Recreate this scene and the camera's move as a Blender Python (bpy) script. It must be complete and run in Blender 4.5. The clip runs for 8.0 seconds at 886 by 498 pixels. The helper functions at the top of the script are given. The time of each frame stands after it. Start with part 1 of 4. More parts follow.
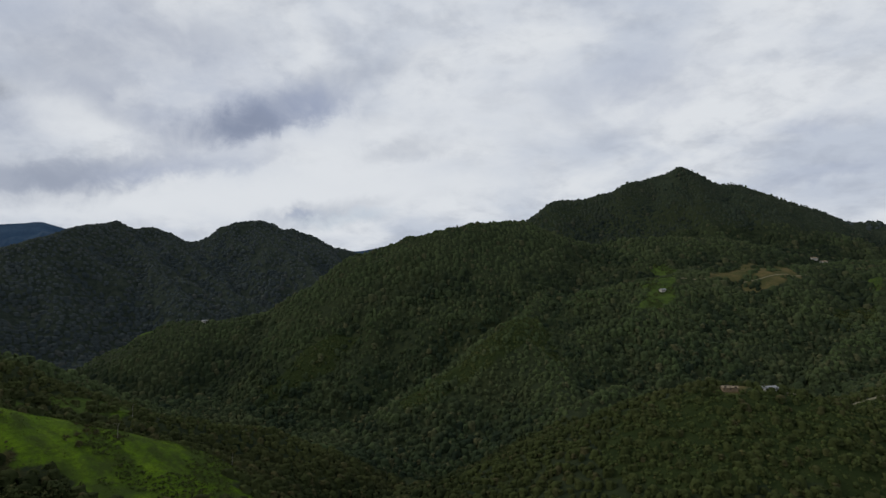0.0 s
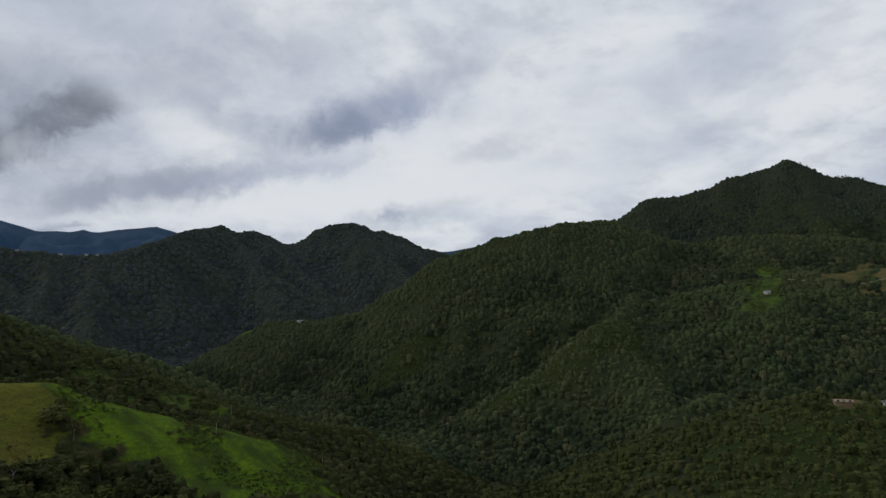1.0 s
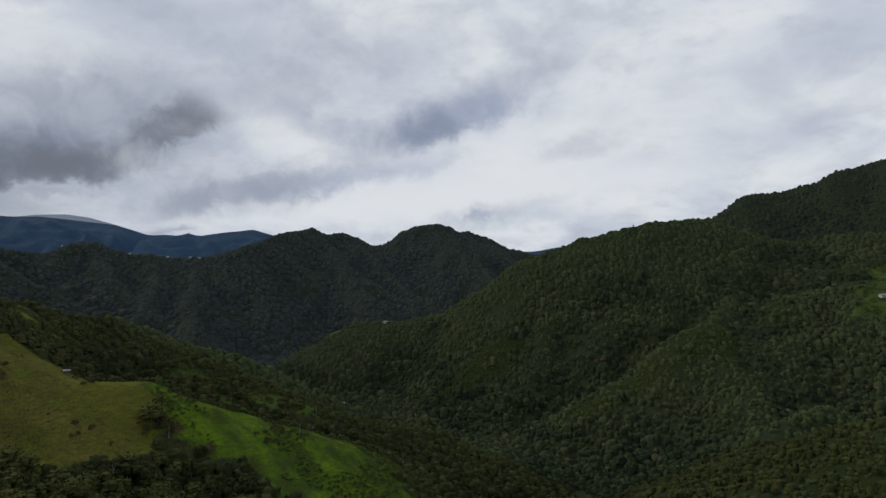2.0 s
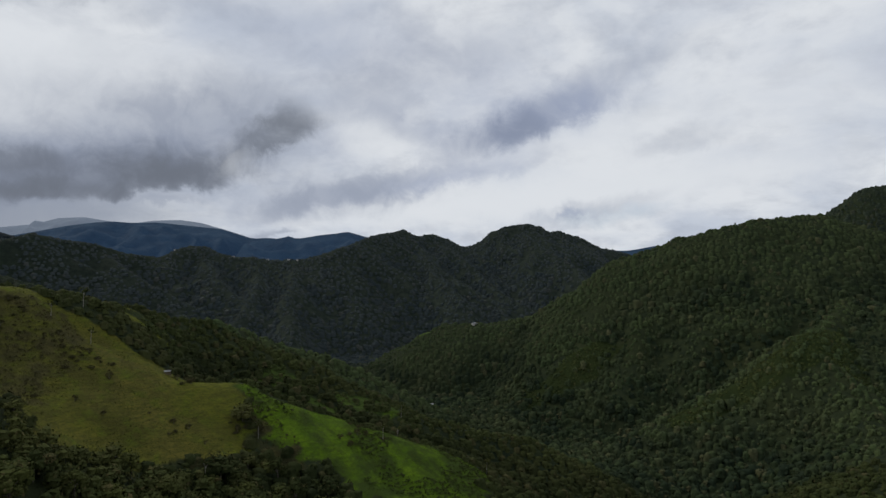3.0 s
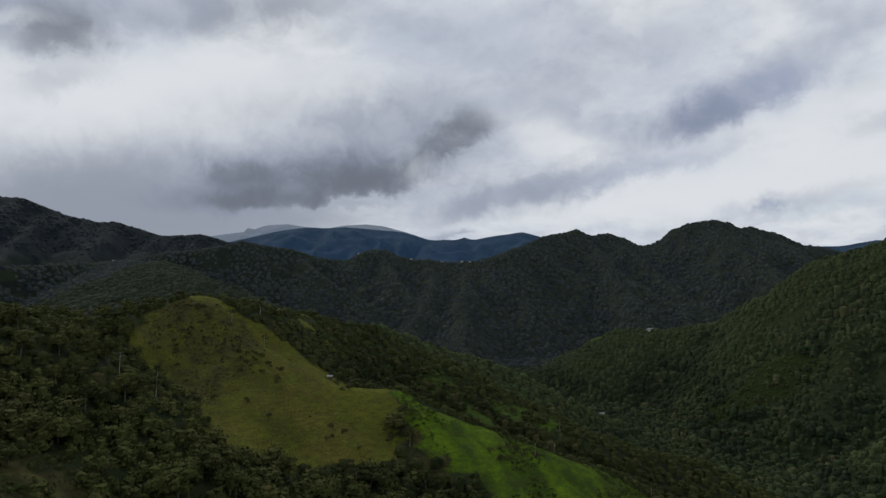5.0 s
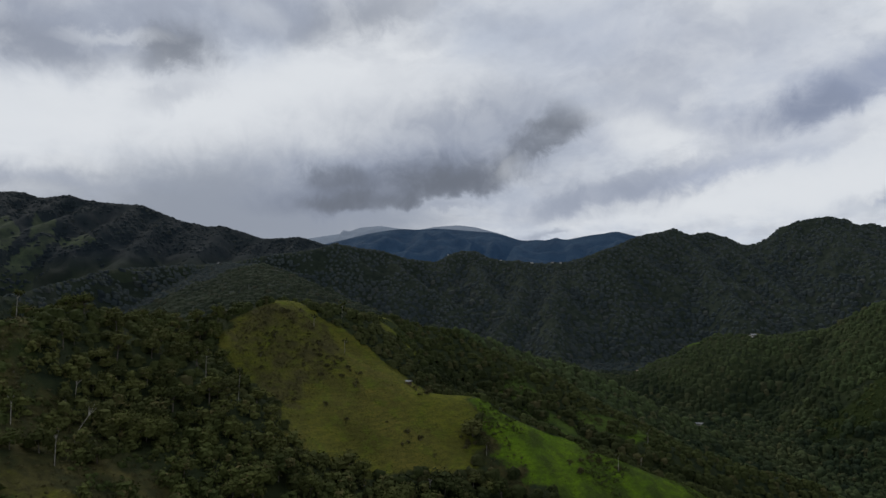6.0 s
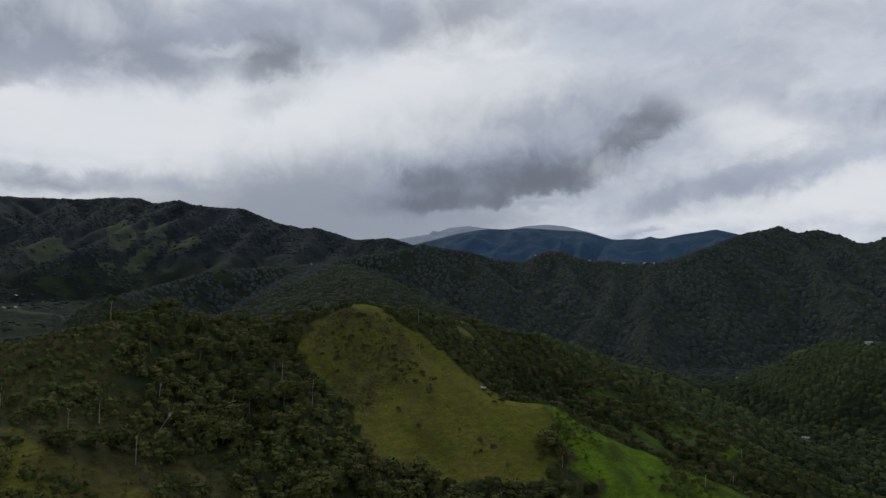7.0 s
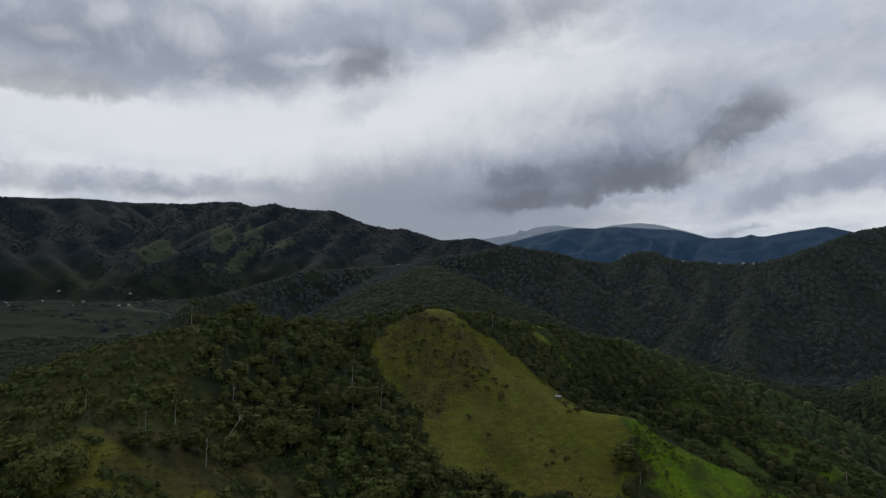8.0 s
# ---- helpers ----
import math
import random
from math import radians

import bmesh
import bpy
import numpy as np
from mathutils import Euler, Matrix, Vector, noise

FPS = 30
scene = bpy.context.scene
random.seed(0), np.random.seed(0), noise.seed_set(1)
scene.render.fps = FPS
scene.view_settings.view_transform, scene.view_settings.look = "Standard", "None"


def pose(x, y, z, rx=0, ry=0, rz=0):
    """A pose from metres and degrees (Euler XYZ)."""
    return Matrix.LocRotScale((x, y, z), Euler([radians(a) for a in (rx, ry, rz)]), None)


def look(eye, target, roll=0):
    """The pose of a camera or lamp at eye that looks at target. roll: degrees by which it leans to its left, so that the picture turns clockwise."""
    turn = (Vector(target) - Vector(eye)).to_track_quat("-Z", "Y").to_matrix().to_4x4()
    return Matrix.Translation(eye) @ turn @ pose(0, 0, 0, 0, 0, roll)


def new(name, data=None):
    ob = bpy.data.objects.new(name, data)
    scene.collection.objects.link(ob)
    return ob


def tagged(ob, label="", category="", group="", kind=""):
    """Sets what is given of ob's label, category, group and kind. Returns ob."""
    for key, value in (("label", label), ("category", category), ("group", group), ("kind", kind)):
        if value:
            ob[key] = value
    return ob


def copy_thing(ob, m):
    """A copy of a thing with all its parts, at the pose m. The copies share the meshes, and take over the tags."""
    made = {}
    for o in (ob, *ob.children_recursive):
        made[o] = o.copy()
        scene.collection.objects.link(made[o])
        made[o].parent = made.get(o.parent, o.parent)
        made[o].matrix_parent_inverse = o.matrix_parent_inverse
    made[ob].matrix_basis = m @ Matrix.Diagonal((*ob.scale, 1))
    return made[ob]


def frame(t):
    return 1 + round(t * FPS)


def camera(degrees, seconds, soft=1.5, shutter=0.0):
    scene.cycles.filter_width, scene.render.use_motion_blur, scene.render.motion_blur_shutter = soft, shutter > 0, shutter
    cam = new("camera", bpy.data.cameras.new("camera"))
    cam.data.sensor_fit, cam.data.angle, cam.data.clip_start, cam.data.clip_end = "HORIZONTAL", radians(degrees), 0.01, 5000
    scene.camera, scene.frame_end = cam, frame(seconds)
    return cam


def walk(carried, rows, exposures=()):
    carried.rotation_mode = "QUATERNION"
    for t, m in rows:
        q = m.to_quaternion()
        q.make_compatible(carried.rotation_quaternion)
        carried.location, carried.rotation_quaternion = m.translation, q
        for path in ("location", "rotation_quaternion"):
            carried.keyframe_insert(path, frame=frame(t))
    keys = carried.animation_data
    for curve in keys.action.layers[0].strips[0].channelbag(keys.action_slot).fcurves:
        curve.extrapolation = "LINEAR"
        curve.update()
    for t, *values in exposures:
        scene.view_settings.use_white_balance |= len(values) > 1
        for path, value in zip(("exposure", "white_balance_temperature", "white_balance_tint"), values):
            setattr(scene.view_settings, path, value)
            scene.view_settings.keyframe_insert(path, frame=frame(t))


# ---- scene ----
cam = camera(69.97, 8.0)
# seconds, place in metres, yaw, pitch and roll in degrees
PATH = [
    (0.0, 0.00, 0.00, 200.00, 0.00, 3.09, -0.01),
    (0.5, 1.51, 1.25, 201.32, 3.80, 3.07, -0.03),
    (1.0, 3.23, 2.90, 202.64, 8.11, 3.06, -0.06),
    (1.5, 5.12, 4.92, 203.99, 11.90, 3.04, -0.04),
    (3.0, 11.26, 13.02, 208.08, 24.24, 3.04, -0.18),
    (3.5, 13.32, 16.32, 209.46, 28.04, 3.01, -0.21),
    (4.0, 15.31, 19.88, 210.85, 32.33, 3.03, -0.23),
    (4.5, 17.18, 23.67, 212.25, 36.14, 3.00, -0.24),
    (6.0, 21.60, 36.23, 216.50, 48.53, 3.06, -0.16),
    (6.5, 22.52, 40.74, 217.92, 52.38, 3.02, -0.11),
    (7.0, 23.09, 45.36, 219.35, 56.66, 3.03, -0.01),
    (7.5, 23.25, 50.08, 220.79, 60.43, 2.99, 0.05),
    (8.0, 22.97, 54.88, 222.22, 64.59, 2.98, 0.14),
]
walk(cam, [(t, pose(x, y, z, 0, 0, yaw) @ pose(0, 0, 0, 90 + pitch) @ pose(0, 0, 0, 0, 0, roll)) for t, x, y, z, yaw, pitch, roll in PATH])

# ---- sky and light ----
world = bpy.data.worlds.new("sky")
scene.world = world
world.use_nodes = True
wn, wl = world.node_tree.nodes, world.node_tree.links
wn.clear()


def wmath(op, a, b=None, c=None, clamp=False):
    n = wn.new("ShaderNodeMath")
    n.operation, n.use_clamp = op, clamp
    for k, v in enumerate((a, b, c)):
        if v is None:
            continue
        if isinstance(v, (int, float)):
            n.inputs[k].default_value = v
        else:
            wl.new(v, n.inputs[k])
    return n.outputs[0]


def wmix(fac, a, b):
    n = wn.new("ShaderNodeMix")
    n.data_type = "RGBA"
    for k, v in ((0, fac), (6, a), (7, b)):
        if isinstance(v, (int, float)):
            n.inputs[k].default_value = v
        elif isinstance(v, tuple):
            n.inputs[k].default_value = (*v, 1)
        else:
            wl.new(v, n.inputs[k])
    return n.outputs[2]


def wnoise(vec, scale, detail, rough=0.55, distort=0.0):
    n = wn.new("ShaderNodeTexNoise")
    n.inputs["Scale"].default_value, n.inputs["Detail"].default_value = scale, detail
    n.inputs["Roughness"].default_value, n.inputs["Distortion"].default_value = rough, distort
    wl.new(vec, n.inputs["Vector"])
    return n.outputs[0]


def wramp(v, lo, hi, out_lo=0.0, out_hi=1.0):
    n = wn.new("ShaderNodeMapRange")
    n.interpolation_type = "SMOOTHSTEP"
    wl.new(v, n.inputs[0])
    for k, x in enumerate((lo, hi, out_lo, out_hi)):
        n.inputs[k + 1].default_value = x
    return n.outputs[0]


coord = wn.new("ShaderNodeTexCoord").outputs["Generated"]
axes = wn.new("ShaderNodeSeparateXYZ")
wl.new(coord, axes.inputs[0])
dx, dy, dz = axes.outputs
# bearing to the left of +y and height over the horizon, in degrees
bearing = wmath("MULTIPLY", wmath("ARCTAN2", wmath("MULTIPLY", dx, -1), dy), 57.2958)
lift = wmath("MULTIPLY", wmath("ARCSINE", dz), 57.2958)
# the cloud sheet in perspective, so that it is drawn out towards the horizon
flat = wn.new("ShaderNodeCombineXYZ")
over = wmath("ADD", wmath("MAXIMUM", dz, 0.0), 0.3)
wl.new(wmath("DIVIDE", dx, over), flat.inputs[0])
wl.new(wmath("DIVIDE", dy, over), flat.inputs[1])
sheet = flat.outputs[0]
rags = wnoise(sheet, 2.0, 6, 0.55, 0.3)
fine = wnoise(sheet, 7.0, 7, 0.6, 0.2)
swirl_a = wnoise(coord, 6.0, 7, 0.55)
swirl_b = wnoise(coord, 9.0, 7, 0.55)
puffs = wmath("SUBTRACT", wnoise(coord, 22.0, 7, 0.62, 0.4), 0.5)
b_warp = wmath("ADD", wmath("ADD", bearing, wmath("MULTIPLY", puffs, 4)), wmath("MULTIPLY", wmath("SUBTRACT", swirl_a, 0.5), 4))
l_warp = wmath("ADD", wmath("ADD", lift, wmath("MULTIPLY", puffs, 2.3)), wmath("MULTIPLY", wmath("SUBTRACT", swirl_b, 0.5), 2))
billow = wramp(wnoise(coord, 13.0, 7, 0.6, 0.5), 0.34, 0.60, 0.62, 1.0)


def bank_group():
    """A node group: how far a direction lies inside a bank of cloud, 0 to 1. The under side may lie nearer than the top."""
    global wn, wl
    sky_nodes, sky_links = wn, wl
    tree = bpy.data.node_groups.new("cloud_bank", "ShaderNodeTree")
    for name in ("u", "v", "bearing", "lift", "half_b", "half_l", "under", "cosine", "sine", "outer", "inner"):
        tree.interface.new_socket(name, in_out="INPUT", socket_type="NodeSocketFloat")
    tree.interface.new_socket("amount", in_out="OUTPUT", socket_type="NodeSocketFloat")
    wn, wl = tree.nodes, tree.links
    b_in, l_in, b, l, half_b, half_l, under, ca, sa, outer, inner = wn.new("NodeGroupInput").outputs[:11]
    u, v = wmath("SUBTRACT", b_in, b), wmath("SUBTRACT", l_in, l)
    p = wmath("DIVIDE", wmath("ADD", wmath("MULTIPLY", u, ca), wmath("MULTIPLY", v, sa)), half_b)
    q = wmath("SUBTRACT", wmath("MULTIPLY", v, ca), wmath("MULTIPLY", u, sa))
    q = wmath("MAXIMUM", wmath("DIVIDE", q, half_l), wmath("DIVIDE", q, under))
    fade = wn.new("ShaderNodeMapRange")
    fade.interpolation_type = "SMOOTHSTEP"
    wl.new(wmath("SQRT", wmath("ADD", wmath("MULTIPLY", p, p), wmath("MULTIPLY", q, q))), fade.inputs[0])
    wl.new(outer, fade.inputs[1])
    wl.new(inner, fade.inputs[2])
    wl.new(fade.outputs[0], wn.new("NodeGroupOutput").inputs[0])
    wn, wl = sky_nodes, sky_links
    return tree


BANK = bank_group()


def bank(b, l, half_b, half_l, tilt, soft, base):
    n = wn.new("ShaderNodeGroup")
    n.node_tree = BANK
    wl.new(b_warp, n.inputs[0])
    wl.new(l_warp, n.inputs[1])
    for k, x in enumerate((b, l, half_b, half_l, -half_l * base, math.cos(radians(tilt)), math.sin(radians(tilt)), 1 + soft, 1 - soft)):
        n.inputs[k + 2].default_value = x
    return n.outputs[0]


sky = wn.new("ShaderNodeTexSky")
sky.sky_type, sky.sun_disc = "NISHITA", False
sky.sun_elevation, sky.sun_rotation = radians(40), radians(-81)
blue = wmix(0.5, sky.outputs[0], (2.6, 3.4, 5.2))
white, pale, grey, slate, rain = (7.1, 7.4, 7.8), (5.1, 5.6, 6.5), (3.1, 3.47, 4.3), (1.46, 1.64, 2.0), (2.8, 3.12, 3.75)
cover = wmix(wramp(rags, 0.36, 0.62), pale, white)
cover = wmix(wmath("MULTIPLY", wramp(fine, 0.42, 0.70), 0.34), cover, grey)
TONES = {"white": white, "steel": (2.05, 2.42, 3.35), "lilac": (3.2, 3.7, 5.0), "grey": grey, "slate": slate, "blue": blue, "rain": rain}


def lay(cover, banks):
    """Banks of cloud over what lies there so far; each has a bearing, height, half width, half height, tilt, softness, base, tone and amount."""
    for b, l, half_b, half_l, tilt, soft, base, tone, amount in banks:
        inside_bank = wmath("MULTIPLY", bank(b, l, half_b, half_l, tilt, soft, base), amount)
        cover = wmix(inside_bank if tone in ("white", "rain") else wmath("MULTIPLY", inside_bank, billow, clamp=True), cover, TONES[tone])
    return cover


# broad whites
cover = lay(cover, [
    (86.0, 12.7, 18.5, 3.6, 0, 0.7, 1, "white", 0.9),
    (58.6, 15.1, 14.8, 3.0, -8, 0.8, 1, "white", 0.85),
    (61.9, 16.0, 12.7, 3.3, 0, 0.8, 1, "white", 0.8),
    (1.8, 13.8, 21.2, 3.1, -6, 0.8, 1, "white", 0.55),
    (14.3, 8.0, 23.3, 1.7, -4, 0.8, 1, "white", 0.8),
    (9.2, 8.1, 10.9, 2.8, -6, 0.8, 1, "white", 0.8),
    (31.6, 14.6, 3.5, 2.8, -10, 0.8, 1, "white", 0.7),
    (22.7, 6.4, 12.2, 1.2, -6, 0.8, 1, "white", 0.8),
])
# thin grey veils
cover = lay(cover, [
    (26.7, 18.9, 12.6, 3.5, 12, 0.8, 1, "lilac", 0.4),
    (28.7, 14.4, 5.0, 1.2, 14, 0.8, 0.8, "lilac", 0.45),
    (34.3, 12.7, 2.3, 1.8, 0, 0.8, 1, "lilac", 0.4),
    (-16.5, 17.2, 5.5, 1.9, -14, 0.8, 0.8, "lilac", 0.36),
    (-19.3, 14.9, 4.9, 0.9, -28, 0.8, 1, "lilac", 0.25),
    (-30.7, 12.5, 2.8, 0.6, -6, 0.8, 0.8, "lilac", 0.3),
    (-29.8, 8.2, 6.1, 0.6, -10, 0.8, 0.8, "lilac", 0.35),
])
# thin grey veils, more
cover = lay(cover, [
    (9.4, 5.9, 4.3, 0.6, -6, 0.8, 1, "blue", 0.5),
    (26.0, 19.1, 9.1, 2.2, -16, 0.8, 1, "grey", 0.34),
    (9.7, 17.3, 7.2, 1.6, -18, 0.8, 0.8, "grey", 0.4),
    (28.6, 14.1, 3.9, 1.4, 10, 0.8, 0.8, "grey", 0.35),
    (47.6, 22.8, 22.8, 2.0, 0, 0.8, 1, "grey", 0.1),
    (11.3, 6.3, 5.1, 0.8, -12, 0.8, 0.8, "grey", 0.45),
    (3.2, 12.0, 3.6, 0.8, -4, 0.8, 0.8, "grey", 0.35),
])
# slanting streak and the dark patch above it
cover = lay(cover, [
    (28.9, 8.6, 11.1, 1.1, -11, 0.9, 0.8, "lilac", 0.72),
    (33.1, 7.6, 4.7, 0.8, -4, 0.9, 0.7, "steel", 0.3),
    (32.7, 8.3, 7.5, 1.1, -14, 0.7, 0.8, "grey", 0.6),
    (16.8, 14.0, 7.3, 2.1, -16, 0.8, 0.7, "lilac", 0.85),
    (17.3, 13.7, 5.5, 1.5, -14, 0.8, 0.7, "steel", 0.75),
    (12.2, 15.2, 3.3, 1.4, -10, 0.8, 0.8, "lilac", 0.6),
])
# rain under and beside it
cover = lay(cover, [
    (65.3, 5.8, 9.7, 3.6, 0, 0.8, 1, "rain", 0.55),
    (70.7, 4.8, 14.4, 3.3, 0, 0.8, 1, "rain", 0.8),
    (67.3, 6.7, 10.0, 3.9, 0, 0.8, 1, "rain", 0.9),
    (57.2, 5.3, 9.4, 1.8, 0, 0.8, 1, "rain", 0.7),
])
# the heavy cloud with its flat base
cover = lay(cover, [
    (56.2, 8.5, 6.8, 2.7, -4, 0.8, 0.8, "steel", 0.6),
    (50.0, 11.4, 13.5, 4.9, -9, 0.8, 0.9, "grey", 0.85),
    (44.5, 14.1, 6.3, 3.0, -14, 0.7, 0.9, "grey", 0.6),
    (51.4, 8.9, 10.2, 2.5, -8, 0.7, 0.6, "steel", 0.8),
    (51.9, 8.4, 9.2, 1.9, -8, 0.7, 0.6, "slate", 0.8),
    (56.5, 7.0, 4.4, 1.1, 0, 0.5, 0.55, "slate", 0.8),
    (47.5, 8.5, 6.2, 1.4, -14, 0.5, 0.6, "slate", 0.65),
    (58.3, 9.3, 2.6, 1.2, 0, 0.6, 0.7, "slate", 0.65),
])
# the heavy cloud with its flat base, more
cover = lay(cover, [
    (39.7, 12.0, 4.3, 1.7, -26, 0.55, 0.6, "slate", 0.75),
    (37.6, 14.2, 1.7, 1.8, -40, 0.6, 0.8, "slate", 0.4),
    (48.2, 6.7, 1.9, 0.4, -10, 0.7, 0.6, "grey", 0.6),
    (90.2, 7.9, 13.6, 0.9, 0, 0.8, 0.8, "grey", 0.85),
    (93.1, 7.2, 9.9, 0.6, 0, 0.8, 0.7, "slate", 0.25),
    (34.9, 7.4, 6.9, 2.1, -8, 0.7, 0.8, "grey", 0.6),
    (38.5, 6.7, 2.5, 1.0, -10, 0.7, 0.7, "grey", 0.5),
])
# the dark layer overhead
cover = lay(cover, [
    (90.5, 19.1, 17.8, 4.5, 0, 0.45, 0.75, "grey", 0.95),
    (65.9, 22.2, 17.3, 2.8, -8, 0.55, 0.8, "grey", 0.75),
    (97.9, 14.9, 5.9, 1.3, -4, 0.6, 0.6, "slate", 0.5),
    (72.1, 18.8, 2.9, 1.6, -24, 0.6, 0.7, "slate", 0.42),
    (82.9, 17.8, 5.9, 1.6, 4, 0.6, 0.7, "slate", 0.22),
    (95.8, 18.6, 6.5, 1.8, -10, 0.7, 0.8, "slate", 0.28),
])
# the dark layer overhead, more
cover = lay(cover, [
    (56.6, 22.4, 5.8, 1.8, -20, 0.7, 0.7, "slate", 0.25),
    (30.5, 17.7, 5.1, 2.7, 10, 0.8, 0.8, "grey", 0.15),
    (70.9, 19.0, 2.7, 2.0, 0, 0.7, 0.7, "slate", 0.45),
    (71.5, 15.4, 2.7, 1.1, -20, 0.8, 0.8, "grey", 0.4),
    (43.1, 14.6, 3.5, 2.4, -10, 0.8, 1, "grey", 0.3),
])
# small scuds and lighter rents
cover = lay(cover, [
    (40.4, 4.3, 1.1, 0.2, 0, 0.8, 0.7, "grey", 0.7),
    (38.3, 4.5, 0.6, 0.2, 0, 0.8, 0.7, "grey", 0.6),
    (39.2, 4.5, 1.5, 0.3, 0, 0.8, 0.7, "grey", 0.6),
    (12.8, 5.9, 1.9, 0.3, -8, 0.8, 0.8, "lilac", 0.5),
    (76.1, 19.4, 3.3, 0.5, -6, 0.8, 1, "white", 0.4),
    (87.1, 20.4, 2.4, 1.1, 20, 0.8, 1, "white", 0.3),
    (93.1, 20.7, 1.9, 0.8, -20, 0.8, 1, "white", 0.3),
    (80.1, 21.9, 1.8, 1.0, -30, 0.8, 1, "white", 0.22),
    (65.9, 22.7, 3.0, 0.9, 12, 0.8, 1, "white", 0.25),
])
# small scuds and lighter rents, more
cover = lay(cover, [
    (96.9, 18.6, 1.6, 0.6, 0, 0.8, 1, "white", 0.22),
    (50.5, 21.2, 2.3, 0.7, -10, 0.8, 1, "grey", 0.3),
    (26.6, 14.6, 1.3, 0.7, -20, 0.8, 1, "white", 0.4),
    (31.4, 13.7, 2.0, 1.1, -10, 0.8, 1, "white", 0.5),
    (9.9, 12.6, 3.4, 1.1, -20, 0.8, 1, "white", 0.5),
    (-3.4, 9.2, 3.0, 0.7, -6, 0.8, 1, "white", 0.5),
    (30.1, 12.3, 2.0, 0.6, -10, 0.8, 1, "white", 0.5),
    (42.5, 10.1, 1.5, 0.7, -20, 0.8, 1, "white", 0.2),
])
# under the horizon the valley haze
ground_haze = wmix(wramp(lift, -6, -0.5), (0.5, 0.55, 0.6), cover)
back = wn.new("ShaderNodeBackground")
back.inputs[1].default_value = 0.1
wl.new(ground_haze, back.inputs[0])
wl.new(back.outputs[0], wn.new("ShaderNodeOutputWorld").inputs[0])

sun = new("sun", bpy.data.lights.new("sun", "SUN"))
sun.data.energy, sun.data.angle, sun.data.color = 1.35, radians(12), (1.0, 0.95, 0.86)
sun.matrix_world = look((-800, 120, 760), (0, 0, 100))

# ---- materials ----
def material(name):
    m = bpy.data.materials.new(name)
    m.use_nodes = True
    m.node_tree.nodes.clear()
    return m


class Nodes:
    """Short words for building one material's nodes."""

    def __init__(self, name):
        self.m = material(name)
        self.n, self.l = self.m.node_tree.nodes, self.m.node_tree.links

    def put(self, socket, v):
        if isinstance(v, (int, float)):
            socket.default_value = v
        elif isinstance(v, tuple):
            socket.default_value = (*v, 1) if len(socket.default_value) == 4 else v
        elif v is not None:
            self.l.new(v, socket)

    def place(self, scale=1.0):
        c = self.n.new("ShaderNodeNewGeometry").outputs["Position"]
        if scale == 1.0:
            return c
        k = self.n.new("ShaderNodeVectorMath")
        k.operation = "SCALE"
        self.put(k.inputs[0], c)
        k.inputs[3].default_value = scale
        return k.outputs[0]

    def warped(self, size):
        """The place, pushed about by noise, for crooked outlines."""
        k = self.n.new("ShaderNodeTexNoise")
        k.inputs["Scale"].default_value, k.inputs["Detail"].default_value = 1 / size, 3
        self.put(k.inputs["Vector"], self.place())
        w = self.n.new("ShaderNodeVectorMath")
        w.operation = "MULTIPLY_ADD"
        self.put(w.inputs[0], k.outputs["Color"])
        w.inputs[1].default_value = (size, size, 0)
        self.put(w.inputs[2], self.place())
        return w.outputs[0]

    def noise(self, size, detail=4, rough=0.55, vec=None):
        k = self.n.new("ShaderNodeTexNoise")
        k.inputs["Scale"].default_value, k.inputs["Detail"].default_value, k.inputs["Roughness"].default_value = 1 / size, detail, rough
        self.put(k.inputs["Vector"], vec or self.place())
        return k.outputs[0]

    def math(self, op, a, b=None):
        k = self.n.new("ShaderNodeMath")
        k.operation = op
        self.put(k.inputs[0], a)
        self.put(k.inputs[1], b)
        return k.outputs[0]

    def ramp(self, v, lo, hi, a=0.0, b=1.0):
        k = self.n.new("ShaderNodeMapRange")
        self.put(k.inputs[0], v)
        for i, x in enumerate((lo, hi, a, b)):
            k.inputs[i + 1].default_value = x
        return k.outputs[0]

    def mix(self, fac, a, b):
        k = self.n.new("ShaderNodeMix")
        k.data_type = "RGBA"
        self.put(k.inputs[0], fac)
        self.put(k.inputs[6], a)
        self.put(k.inputs[7], b)
        return k.outputs[2]

    def attribute(self, name):
        k = self.n.new("ShaderNodeAttribute")
        k.attribute_name = name
        return k.outputs["Fac"]

    def island(self):
        return self.n.new("ShaderNodeNewGeometry").outputs["Random Per Island"]

    def chance(self):
        return self.n.new("ShaderNodeObjectInfo").outputs["Random"]

    def done(self, colour, rough=0.8, bump=None, strength=0.4, distance=0.3, metal=0.0, spec=0.3):
        s = self.n.new("ShaderNodeBsdfPrincipled")
        self.put(s.inputs["Base Color"], colour)
        self.put(s.inputs["Roughness"], rough)
        self.put(s.inputs["Metallic"], metal)
        s.inputs["Specular IOR Level"].default_value = spec
        if bump is not None:
            k = self.n.new("ShaderNodeBump")
            k.inputs["Strength"].default_value, k.inputs["Distance"].default_value = strength, distance
            self.put(k.inputs["Height"], bump)
            self.l.new(k.outputs[0], s.inputs["Normal"])
        self.l.new(s.outputs[0], self.n.new("ShaderNodeOutputMaterial").inputs[0])
        return self.m


